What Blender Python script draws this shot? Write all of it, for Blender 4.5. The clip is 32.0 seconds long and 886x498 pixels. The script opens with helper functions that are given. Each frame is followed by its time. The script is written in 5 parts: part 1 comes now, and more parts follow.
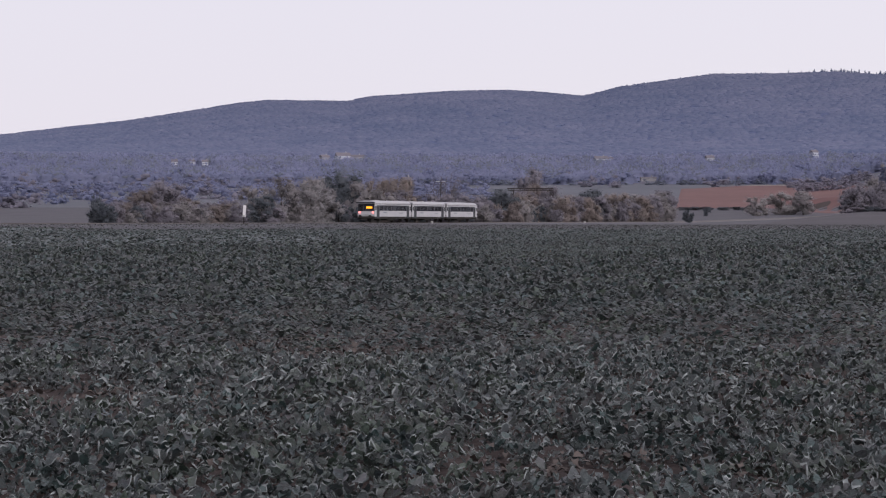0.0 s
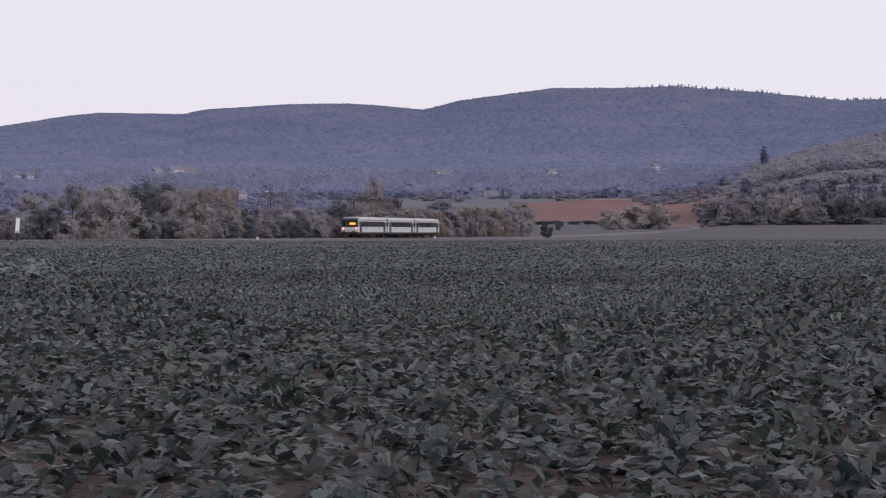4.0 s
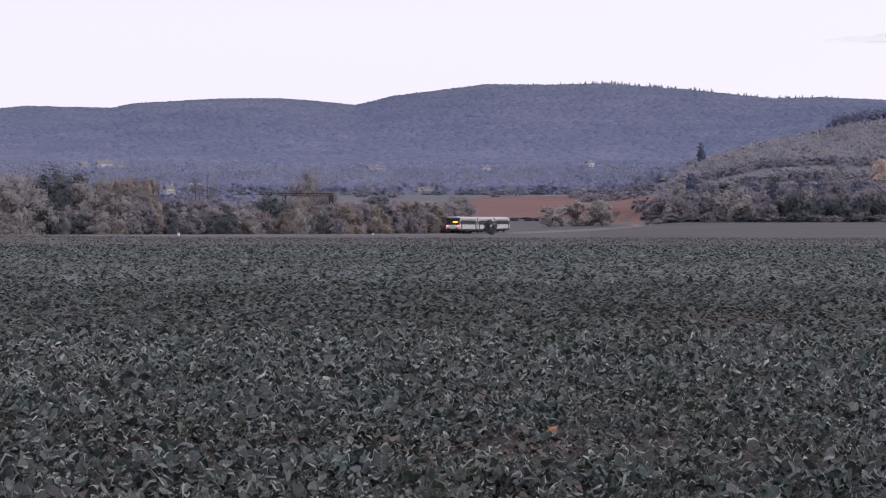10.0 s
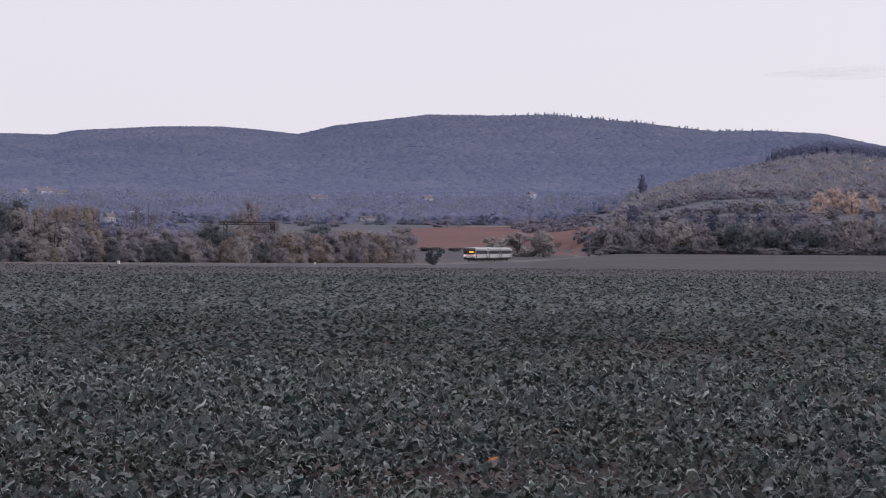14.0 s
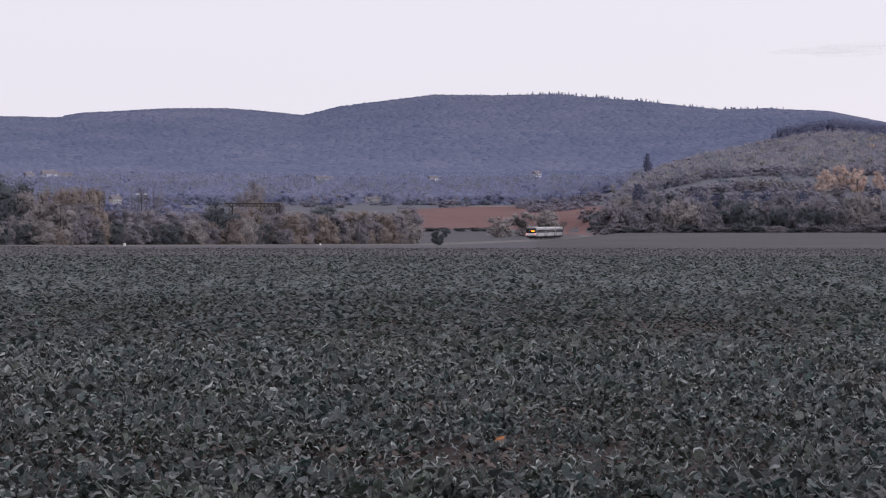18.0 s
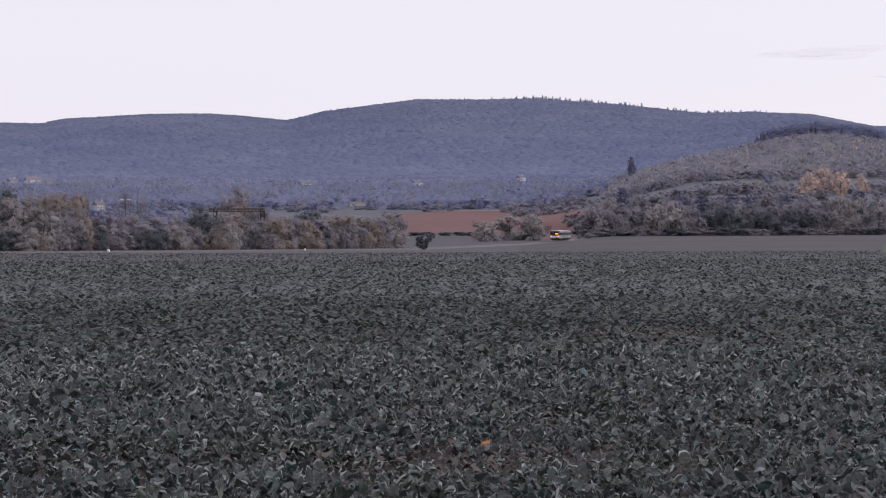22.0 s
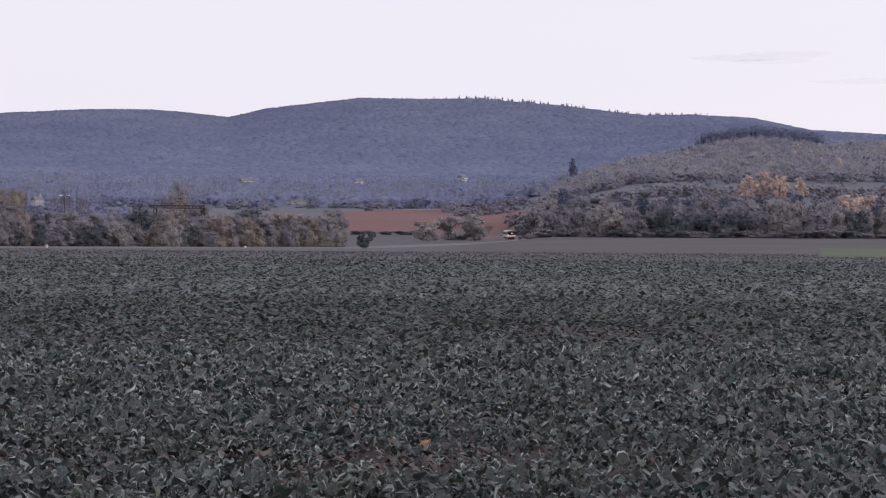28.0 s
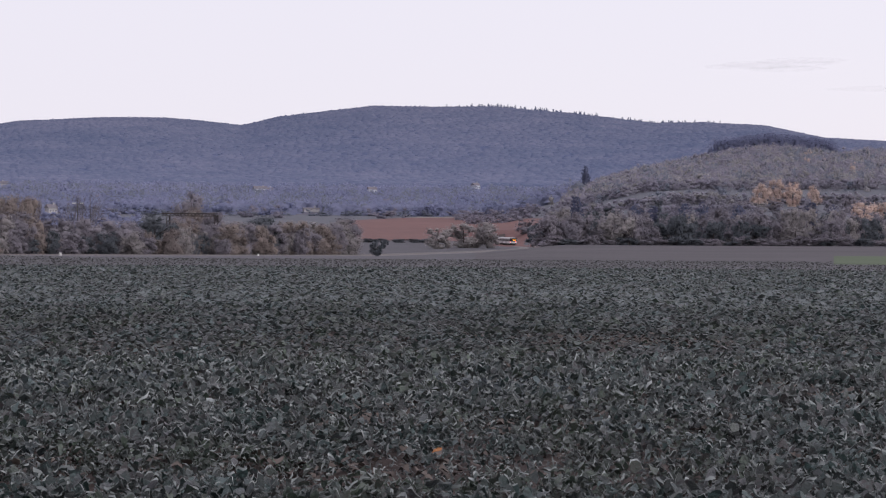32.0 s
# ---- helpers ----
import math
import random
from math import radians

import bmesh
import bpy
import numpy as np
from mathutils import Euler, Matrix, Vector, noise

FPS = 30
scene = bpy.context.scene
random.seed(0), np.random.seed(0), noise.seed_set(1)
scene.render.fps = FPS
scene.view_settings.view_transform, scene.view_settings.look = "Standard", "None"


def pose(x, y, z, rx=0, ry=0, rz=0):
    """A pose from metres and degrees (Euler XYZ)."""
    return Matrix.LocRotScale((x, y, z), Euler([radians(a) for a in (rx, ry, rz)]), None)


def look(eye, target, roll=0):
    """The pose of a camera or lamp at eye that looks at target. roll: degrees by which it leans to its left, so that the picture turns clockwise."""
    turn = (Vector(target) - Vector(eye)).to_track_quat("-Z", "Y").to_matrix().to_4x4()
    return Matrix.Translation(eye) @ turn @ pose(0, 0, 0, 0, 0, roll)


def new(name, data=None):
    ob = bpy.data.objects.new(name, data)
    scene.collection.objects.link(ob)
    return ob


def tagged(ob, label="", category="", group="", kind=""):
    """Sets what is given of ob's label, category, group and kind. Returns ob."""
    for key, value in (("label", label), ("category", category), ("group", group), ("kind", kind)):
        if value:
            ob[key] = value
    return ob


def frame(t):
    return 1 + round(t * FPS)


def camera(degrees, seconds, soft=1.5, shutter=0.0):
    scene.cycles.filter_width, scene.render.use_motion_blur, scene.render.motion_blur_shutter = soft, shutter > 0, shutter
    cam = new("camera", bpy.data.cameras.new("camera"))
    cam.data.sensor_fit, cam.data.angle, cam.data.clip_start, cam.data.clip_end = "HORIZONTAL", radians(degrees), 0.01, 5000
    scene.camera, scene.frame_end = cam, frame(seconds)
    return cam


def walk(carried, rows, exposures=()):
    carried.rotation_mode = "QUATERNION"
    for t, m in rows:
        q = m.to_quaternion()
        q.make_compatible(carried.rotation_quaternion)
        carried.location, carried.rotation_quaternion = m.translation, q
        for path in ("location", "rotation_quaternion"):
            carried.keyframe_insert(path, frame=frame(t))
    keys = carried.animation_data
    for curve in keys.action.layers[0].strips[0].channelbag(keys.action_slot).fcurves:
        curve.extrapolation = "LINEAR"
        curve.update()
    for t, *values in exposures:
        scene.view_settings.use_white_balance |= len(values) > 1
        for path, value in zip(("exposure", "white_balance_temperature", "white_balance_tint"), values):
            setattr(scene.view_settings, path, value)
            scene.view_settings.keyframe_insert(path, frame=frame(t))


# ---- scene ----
LENS = 29.31
cam = camera(LENS, 32.0, soft=1.15)

# seconds, eye x, y, z, heading (degrees right of +y), tilt up, roll
PATH = [
    (0, 0.00, -64.0, 1.62, -2.184, -0.943, -0.006),
    (0.5, 0.00, -64.0, 1.62, -0.742, -0.691, -0.127),
    (1, 0.00, -64.0, 1.62, 0.310, -0.759, -0.107),
    (1.5, 0.00, -64.0, 1.62, 0.868, -0.589, -0.074),
    (2, 0.00, -64.0, 1.62, 1.500, -0.277, -0.006),
    (2.5, 0.00, -63.5, 1.62, 1.674, -0.639, -0.137),
    (3, 0.00, -56.5, 1.63, 2.320, -0.723, 0.117),
    (3.5, 0.00, -39.5, 1.63, 2.957, -0.512, -0.126),
    (4, 0, -21.5, 1.65, 3.235, -0.434, -.2),
    (4.5, 0, -7.0, 1.65, 3.540, -0.351, -.2),
    (5, 0, 0.0, 1.65, 3.849, -0.268, -.2),
    (5.5, 0.00, 0.0, 1.65, 4.142, -0.178, -0.161),
    (6, 0.00, 0.0, 1.65, 5.343, -0.117, -0.227),
    (6.5, 0.00, 0.0, 1.65, 5.209, -0.098, -0.284),
    (7, 0.00, 0.0, 1.65, 5.570, -0.277, -0.326),
    (7.5, 0.00, 0.0, 1.65, 4.825, -0.239, -0.542),
    (8, 0.00, 0.0, 1.65, 4.948, -0.229, -0.075),
    (8.5, 0.00, 0.0, 1.65, 4.958, -0.552, -0.073),
    (9, 0.00, 0.0, 1.65, 4.786, -0.832, -0.064),
    (9.5, 0.00, 0.0, 1.65, 5.245, -0.906, -0.086),
    (10, 0.00, 0.0, 1.65, 5.557, -0.553, 0.024),
    (10.5, 0.00, 0.0, 1.65, 5.887, -0.517, 0.197),
    (11, 0.00, 0.0, 1.65, 6.182, -0.550, 0.168),
    (11.5, 0.00, 0.0, 1.65, 5.442, -0.205, -0.128),
    (12, 0.00, 0.0, 1.65, 6.596, -0.046, 0.065),
    (12.5, 0.00, 0.0, 1.65, 6.765, -0.288, 0.210),
    (13, 0.00, 0.0, 1.65, 6.911, 0.158, 0.139),
    (13.5, 0.00, 0.0, 1.65, 7.929, 0.307, 0.599),
    (14, 0.00, 0.0, 1.65, 7.518, 0.468, 0.411),
    (14.5, 0.00, 0.0, 1.65, 7.926, 0.254, 0.454),
    (16.5, 0.00, 0.0, 1.65, 7.918, 0.119, -0.080),
    (17, 0.00, 0.0, 1.65, 7.556, -0.014, -0.297),
    (17.5, 0.00, 0.0, 1.65, 7.107, 0.252, -0.036),
    (18, 0.00, 0.0, 1.65, 7.331, -0.204, 0.015),
    (18.5, 0.00, 0.0, 1.65, 7.445, 0.103, 0.148),
    (19, 0.00, 0.0, 1.65, 7.462, -0.180, -0.024),
    (19.5, 0.00, 0.0, 1.65, 7.542, -0.595, -0.261),
    (20, 0.00, 0.0, 1.65, 7.551, -0.114, -0.373),
    (20.5, 0.00, 0.0, 1.65, 7.685, -0.159, -0.279),
    (21, 0.00, 0.0, 1.65, 8.054, -0.181, -0.139),
    (21.5, 0.00, 0.0, 1.65, 8.023, -0.234, -0.158),
    (22, 0.00, 0.0, 1.65, 7.851, -0.055, -0.244),
    (22.5, 0.00, 0.0, 1.65, 8.109, -0.088, -0.064),
    (23, 0.00, 0.0, 1.65, 8.308, -0.014, 0.000),
    (23.5, 0.00, 0.0, 1.65, 8.351, -0.424, -0.069),
    (24, 0.00, 0.0, 1.65, 8.385, -0.495, -0.128),
    (24.5, 0.00, 0.0, 1.65, 8.217, -0.469, -0.190),
    (26.5, 0.00, 0.0, 1.65, 8.422, -0.333, -0.234),
    (27, 0.00, 0.0, 1.65, 8.244, -0.414, -0.003),
    (27.5, 0.00, 0.0, 1.65, 8.852, -0.332, 0.138),
    (28, 0.00, 0.0, 1.65, 9.845, -0.076, 0.340),
    (28.5, 0.00, 0.0, 1.65, 9.933, -0.299, 0.360),
    (29, 0.00, 0.0, 1.65, 9.705, -0.215, 0.202),
    (29.5, 0.00, 0.0, 1.65, 9.837, -0.275, 0.322),
    (30, 0.00, 0.0, 1.65, 9.569, -0.539, 0.179),
    (30.5, 0.00, 0.0, 1.65, 9.697, -0.434, 0.256),
    (31, 0.00, 0.0, 1.65, 9.284, -0.184, 0.352),
    (31.5, 0.00, 0.0, 1.65, 8.962, 0.009, 0.250),
    (32, 0.00, 0.0, 1.65, 9.412, 0.184, 0.330),
]
walk(cam, [(t, pose(x, y, z, 90 + tilt, 0, -head) @ pose(0, 0, 0, 0, 0, roll))
           for t, x, y, z, head, tilt, roll in PATH],
     exposures=[(0.0, -0.08), (3.0, -0.08), (6.0, 0.02), (8.0, 0.02), (9.0, 0.06), (10.0, 0.13), (11.0, 0.05), (12.0, 0.02), (13.0, 0.0),
                (14.0, -0.1), (16.5, -0.04), (19.0, -0.03), (21.0, 0.0), (24.0, 0.04), (27.0, 0.03), (32.0, 0.0)])

# ---- light: a pale, even dusk sky ----
world = bpy.data.worlds.new("world")
scene.world = world
world.use_nodes = True
wn = world.node_tree.nodes
wl = world.node_tree.links
sky = wn.new("ShaderNodeTexSky")
sky.sky_type = "NISHITA"
sky.sun_disc = False
sky.sun_elevation = radians(2)
sky.sun_rotation = radians(75)
sky.air_density, sky.dust_density, sky.ozone_density = 1.0, 1.5, 2.0
veil = wn.new("ShaderNodeMix")
veil.data_type = "RGBA"
veil.inputs["Factor"].default_value = 0.71
veil.inputs["B"].default_value = (8.05, 7.68, 8.70, 1)
wl.new(sky.outputs["Color"], veil.inputs["A"])
back = wn["Background"]
back.inputs["Strength"].default_value = 0.143
wl.new(veil.outputs["Result"], back.inputs["Color"])

sun = new("sun", bpy.data.lights.new("sun", "SUN"))
sun.data.energy, sun.data.angle, sun.data.color = 1.6, radians(70), (1.0, 0.96, 0.97)
sun.matrix_world = look((42, -60, 42), (0, 0, 0))


# ---- materials ----
def mat(name, a, b, scale=1.0, rough=0.85, bump=0.0, fine=8.0, spread=0.0, island=0.0, metal=0.0,
        trans=0.0, dist=0.05, between=()):
    """Two colours mixed by noise at two sizes (1/scale metres and finer); spread: variation from object to object;
    island: from piece to piece of one mesh; trans: light let through a leaf; between: colours between the two."""
    m = bpy.data.materials.new(name)
    m.use_nodes = True
    n, l = m.node_tree.nodes, m.node_tree.links
    bsdf = n["Principled BSDF"]
    bsdf.inputs["Roughness"].default_value = rough
    bsdf.inputs["Metallic"].default_value = metal
    bsdf.inputs["Specular IOR Level"].default_value = 0.25
    co = n.new("ShaderNodeTexCoord")
    big = n.new("ShaderNodeTexNoise")
    big.inputs["Scale"].default_value = scale
    big.inputs["Detail"].default_value = 5
    small = n.new("ShaderNodeTexNoise")
    small.inputs["Scale"].default_value = scale * fine
    small.inputs["Detail"].default_value = 4
    for tex in (big, small):
        l.new(co.outputs["Object"], tex.inputs["Vector"])
    add = n.new("ShaderNodeMath")
    add.operation = "ADD"
    l.new(big.outputs["Fac"], add.inputs[0])
    l.new(small.outputs["Fac"], add.inputs[1])
    last = add
    for amount, kind, sock in ((spread, "ShaderNodeObjectInfo", "Random"),
                               (island, "ShaderNodeNewGeometry", "Random Per Island")):
        if amount:
            src = n.new(kind)
            mul = n.new("ShaderNodeMath")
            mul.operation = "MULTIPLY_ADD"
            l.new(src.outputs[sock], mul.inputs[0])
            mul.inputs[1].default_value = amount
            l.new(last.outputs[0], mul.inputs[2])
            sub = n.new("ShaderNodeMath")
            sub.operation = "SUBTRACT"
            l.new(mul.outputs[0], sub.inputs[0])
            sub.inputs[1].default_value = amount / 2
            last = sub
    ramp = n.new("ShaderNodeValToRGB")
    span = n.new("ShaderNodeMapRange")
    span.inputs["From Min"].default_value = 0.62
    span.inputs["From Max"].default_value = 1.38
    l.new(last.outputs[0], span.inputs["Value"])
    l.new(span.outputs["Result"], ramp.inputs["Fac"])
    ramp.color_ramp.elements[0].color = (*a, 1)
    ramp.color_ramp.elements[1].color = (*b, 1)
    for i, c in enumerate(between):
        ramp.color_ramp.elements.new((i + 1) / (len(between) + 1)).color = (*c, 1)
    l.new(ramp.outputs["Color"], bsdf.inputs["Base Color"])
    if bump:
        bp = n.new("ShaderNodeBump")
        bp.inputs["Strength"].default_value = bump
        bp.inputs["Distance"].default_value = dist
        l.new(small.outputs["Fac"], bp.inputs["Height"])
        l.new(bp.outputs["Normal"], bsdf.inputs["Normal"])
    if trans:
        tr = n.new("ShaderNodeBsdfTranslucent")
        mix = n.new("ShaderNodeMixShader")
        mix.inputs["Fac"].default_value = trans
        l.new(ramp.outputs["Color"], tr.inputs["Color"])
        l.new(bsdf.outputs["BSDF"], mix.inputs[1])
        l.new(tr.outputs["BSDF"], mix.inputs[2])
        l.new(mix.outputs["Shader"], n["Material Output"].inputs["Surface"])
    return m


def glow(name, colour, strength):
    m = bpy.data.materials.new(name)
    m.use_nodes = True
    bsdf = m.node_tree.nodes["Principled BSDF"]
    bsdf.inputs["Base Color"].default_value = (*colour, 1)
    bsdf.inputs["Emission Color"].default_value = (*colour, 1)
    bsdf.inputs["Emission Strength"].default_value = strength
    return m


def glass(name, tint, rough=0.05):
    m = bpy.data.materials.new(name)
    m.use_nodes = True
    bsdf = m.node_tree.nodes["Principled BSDF"]
    bsdf.inputs["Base Color"].default_value = (*tint, 1)
    bsdf.inputs["Transmission Weight"].default_value = 0.9
    bsdf.inputs["Roughness"].default_value = rough
    bsdf.inputs["IOR"].default_value = 1.1
    return m


SOIL = mat("soil", (0.033, 0.024, 0.023), (0.061, 0.045, 0.041), 0.8, 0.95, 0.7, 12)
# haze painted in: blue raised in the grass, stubble, meadow and woodland floor
GRASS_DRY = mat("dry_grass", (0.058, 0.056, 0.065), (0.100, 0.094, 0.108), 0.12, 0.95, 0.5, 20)
STUBBLE = mat("stubble", (0.047, 0.043, 0.050), (0.094, 0.084, 0.093), 0.035, 0.95, 0.5, 30)
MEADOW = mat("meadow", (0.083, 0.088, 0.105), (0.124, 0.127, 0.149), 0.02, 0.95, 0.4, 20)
RED_SOIL = mat("red_soil", (0.112, 0.060, 0.060), (0.180, 0.095, 0.088), 0.012, 0.95, 0.4, 14)
PALE_SOIL = mat("pale_soil", (0.18, 0.15, 0.145), (0.26, 0.215, 0.20), 0.02, 0.95, 0.4, 14)
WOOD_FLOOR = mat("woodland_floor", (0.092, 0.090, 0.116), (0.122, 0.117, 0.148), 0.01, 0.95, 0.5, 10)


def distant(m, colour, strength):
    """Haze painted as emission on a backdrop that lies kilometres away, strongest low down."""
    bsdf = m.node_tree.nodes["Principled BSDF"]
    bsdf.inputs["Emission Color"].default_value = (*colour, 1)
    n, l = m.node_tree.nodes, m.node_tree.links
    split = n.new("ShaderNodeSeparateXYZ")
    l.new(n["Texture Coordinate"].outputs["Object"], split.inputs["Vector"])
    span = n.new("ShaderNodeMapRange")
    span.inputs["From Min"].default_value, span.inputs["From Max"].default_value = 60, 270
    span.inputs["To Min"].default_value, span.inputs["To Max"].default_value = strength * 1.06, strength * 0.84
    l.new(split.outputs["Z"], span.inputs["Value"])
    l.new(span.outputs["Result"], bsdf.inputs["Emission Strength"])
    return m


# haze colour that the far hills' materials emit
HAZE = (0.37, 0.45, 0.88)
BACKDROP_FLOOR = distant(mat("backdrop_floor", (0.050, 0.047, 0.056), (0.075, 0.070, 0.08), 0.004, 0.95, 0, 10), HAZE, 0.215)
CROP = mat("crop_leaf", (0.030, 0.039, 0.037), (0.114, 0.132, 0.129), 0.25, 0.42, 0.9, 160, 0, 1.15, trans=0.36, dist=0.02,
           between=((0.038, 0.052, 0.049), (0.050, 0.048, 0.048), (0.055, 0.072, 0.069)))
CROP.node_tree.nodes["Principled BSDF"].inputs["Specular IOR Level"].default_value = 0.5


def patchy(m, scale, tints):
    """Tints that change over a few metres, by how well the plants have fared."""
    n, l = m.node_tree.nodes, m.node_tree.links
    tex = n.new("ShaderNodeTexNoise")
    tex.inputs["Scale"].default_value, tex.inputs["Detail"].default_value, tex.inputs["Roughness"].default_value = scale, 3, 0.65
    l.new(n["Texture Coordinate"].outputs["Object"], tex.inputs["Vector"])
    tint = n.new("ShaderNodeValToRGB")
    ends = tint.color_ramp.elements
    ends[0].position, ends[1].position = 0.30, 0.70
    ends[0].color, ends[1].color = (*tints[0], 1), (*tints[-1], 1)
    for i, c in enumerate(tints[1:-1]):
        ends.new(0.30 + 0.40 * (i + 1) / (len(tints) - 1)).color = (*c, 1)
    l.new(tex.outputs["Fac"], tint.inputs["Fac"])
    mul = n.new("ShaderNodeMix")
    mul.data_type, mul.blend_type = "RGBA", "MULTIPLY"
    mul.inputs["Factor"].default_value = 1
    source = n["Principled BSDF"].inputs["Base Color"].links[0].from_socket
    aims = [k.to_socket for k in source.links]
    l.new(source, mul.inputs["A"])
    l.new(tint.outputs["Color"], mul.inputs["B"])
    for aim in aims:
        l.new(mul.outputs["Result"], aim)
    return m


PATCHY = ((0.80, 1.0, 1.0), (1.0, 0.98, 1.12), (0.92, 1.0, 0.80), (1.10, 0.96, 1.04), (0.80, 1.0, 1.0), (1.20, 0.99, 1.05), (1.05, 0.92, 0.92))
patchy(CROP, 0.45, PATCHY)
CANOPY = mat("lower_crop_leaves", (0.049, 0.064, 0.064), (0.103, 0.125, 0.127), 1.2, 0.6, 0.8, 8)
RIM = mat("curled_leaf_rim", (0.109, 0.121, 0.121), (0.282, 0.304, 0.304), 0.5, 0.5, 0, 10, 0, 0.9)
STALK = mat("leaf_stalk", (0.085, 0.096, 0.097), (0.204, 0.217, 0.216), 0.5, 0.5, 0, 10, 0, 0.8)
TUFT = mat("verge_grass", (0.070, 0.070, 0.073), (0.122, 0.121, 0.124), 0.2, 0.8, 0, 10, 0, 0.8, trans=0.35, between=((0.078, 0.088, 0.080), (0.105, 0.098, 0.10)))
CEREAL = mat("green_cereal", (0.058, 0.078, 0.045), (0.085, 0.110, 0.064), 0.2, 0.9, 0.4, 20)
LITTER = mat("dry_leaf", (0.048, 0.039, 0.035), (0.104, 0.085, 0.076), 0.6, 0.8, 0.3, 20, 0, 0.8)
BALLAST = mat("ballast", (0.108, 0.101, 0.102), (0.187, 0.173, 0.174), 0.8, 0.95, 0.6, 10)
RAIL = mat("rail_steel", (0.08, 0.07, 0.07), (0.14, 0.12, 0.12), 1.0, 0.5, 0.1, 10, metal=0.6)
BARK = mat("bark", (0.045, 0.036, 0.033), (0.10, 0.08, 0.075), 1.5, 0.9, 0.5, 8, 0.4)
GREY_BARK = mat("grey_bark", (0.09, 0.082, 0.085), (0.17, 0.155, 0.16), 1.5, 0.9, 0.4, 8, 0.4)
PALE_BARK = mat("pale_bark", (0.15, 0.13, 0.12), (0.28, 0.24, 0.22), 1.5, 0.9, 0.4, 8, 0.4)


# ---- mesh helpers ----
def part(name, bm, material, parent, label=""):
    me = bpy.data.meshes.new(name)
    bm.to_mesh(me)
    bm.free()
    me.materials.append(material)
    ob = new(name, me)
    ob.parent = parent
    return tagged(ob, label)


def share(name, me, parent, m=None, label=""):
    ob = new(name, me)
    ob.parent = parent
    if m is not None:
        ob.matrix_basis = m
    return tagged(ob, label)


def box(bm, x0, y0, z0, x1, y1, z1, bevel=0.0):
    r = bmesh.ops.create_cube(bm, size=1)
    vs = r["verts"]
    for v in vs:
        v.co = Vector(((x0 + x1) / 2 + v.co.x * (x1 - x0), (y0 + y1) / 2 + v.co.y * (y1 - y0),
                       (z0 + z1) / 2 + v.co.z * (z1 - z0)))
    if bevel:
        es = {e for v in vs for e in v.link_edges}
        bmesh.ops.bevel(bm, geom=list(es), offset=bevel, segments=2, affect="EDGES", profile=0.6)
    return bm


def boxed(*a):
    return box(bmesh.new(), *a)


def tube(bm, a, b, r0, r1, sides=6):
    a, b = Vector(a), Vector(b)
    q = (b - a).to_track_quat("Z", "Y")
    ring = []
    for p, r in ((a, r0), (b, r1)):
        ring.append([bm.verts.new(p + q @ Vector((r * math.cos(2 * math.pi * i / sides),
                                                  r * math.sin(2 * math.pi * i / sides), 0)))
                     for i in range(sides)])
    for i in range(sides):
        j = (i + 1) % sides
        bm.faces.new((ring[0][i], ring[0][j], ring[1][j], ring[1][i]))
    bm.faces.new(ring[0][::-1])
    bm.faces.new(ring[1])
    return bm


def np_mesh(name, verts, faces, material, smooth=False):
    """A mesh from arrays: verts (n, 3); faces (m, k) with one k."""
    me = bpy.data.meshes.new(name)
    verts = np.ascontiguousarray(verts, dtype=np.float32)
    faces = np.ascontiguousarray(faces, dtype=np.int32)
    m, k = faces.shape
    me.vertices.add(len(verts))
    me.vertices.foreach_set("co", verts.ravel())
    me.loops.add(m * k)
    me.loops.foreach_set("vertex_index", faces.ravel())
    me.polygons.add(m)
    me.polygons.foreach_set("loop_start", np.arange(0, m * k, k, dtype=np.int32))
    if smooth:
        me.polygons.foreach_set("use_smooth", np.ones(m, dtype=bool))
    me.update(calc_edges=True)
    me.validate()
    me.materials.append(material)
    return me


# ---- the lie of the land (azimuth in degrees right of +y, from the origin) ----
EYE = 1.65


def table(x, xs, ys):
    return np.interp(x, xs, ys)


SKY_AZ = [-60, -30, -17, -14.8, -13, -11, -9.3, -8.2, -5.5, -4.7, -1.9, 0, 1.1, 2.65, 3.9, 5.7, 7, 9.1, 11, 13.5,
          15.1, 16.5, 18.2, 20.1, 22, 26, 40, 70]
SKY_EL = [1.8, 2.4, 2.9, 3.2, 3.42, 3.76, 4.06, 4.18, 4.16, 4.33, 4.52, 4.55, 4.48, 4.33, 4.65, 4.88, 5.05, 5.03,
          5.05, 4.84, 4.64, 4.45, 4.45, 4.32, 3.9, 3.6, 3, 2]
RIDGE_AZ = [-60, 8, 11, 14, 17, 18.4, 19.6, 20.3, 21.4, 22.4, 23.6, 25, 32, 60]
RIDGE_EL = [1.7, 1.9, 2.1, 2.45, 2.95, 3.3, 3.55, 3.62, 3.5, 3.35, 3.45, 3.4, 3.0, 2]


def rise(d, degrees):
    return EYE + d * np.tan(np.radians(degrees))


def smooth(x, a, b):
    u = np.clip((x - a) / (b - a), 0, 1)
    return u * u * (3 - 2 * u)


# track: straight, then a left-hand curve; s in metres along it from the rear buffer at 0 s
TX, TY, TH, TS, TK = -22.14, 204.46, 0.38776, 302.8, 0.0012945


def track(s):
    """Place and heading of the track's middle at s."""
    x, y = TX + min(s, TS) * math.sin(TH), TY + min(s, TS) * math.cos(TH)
    if s <= TS:
        return x, y, TH
    r = s - TS
    return (x + (math.cos(TH - TK * r) - math.cos(TH)) / TK,
            y - (math.sin(TH - TK * r) - math.sin(TH)) / TK, TH - TK * r)


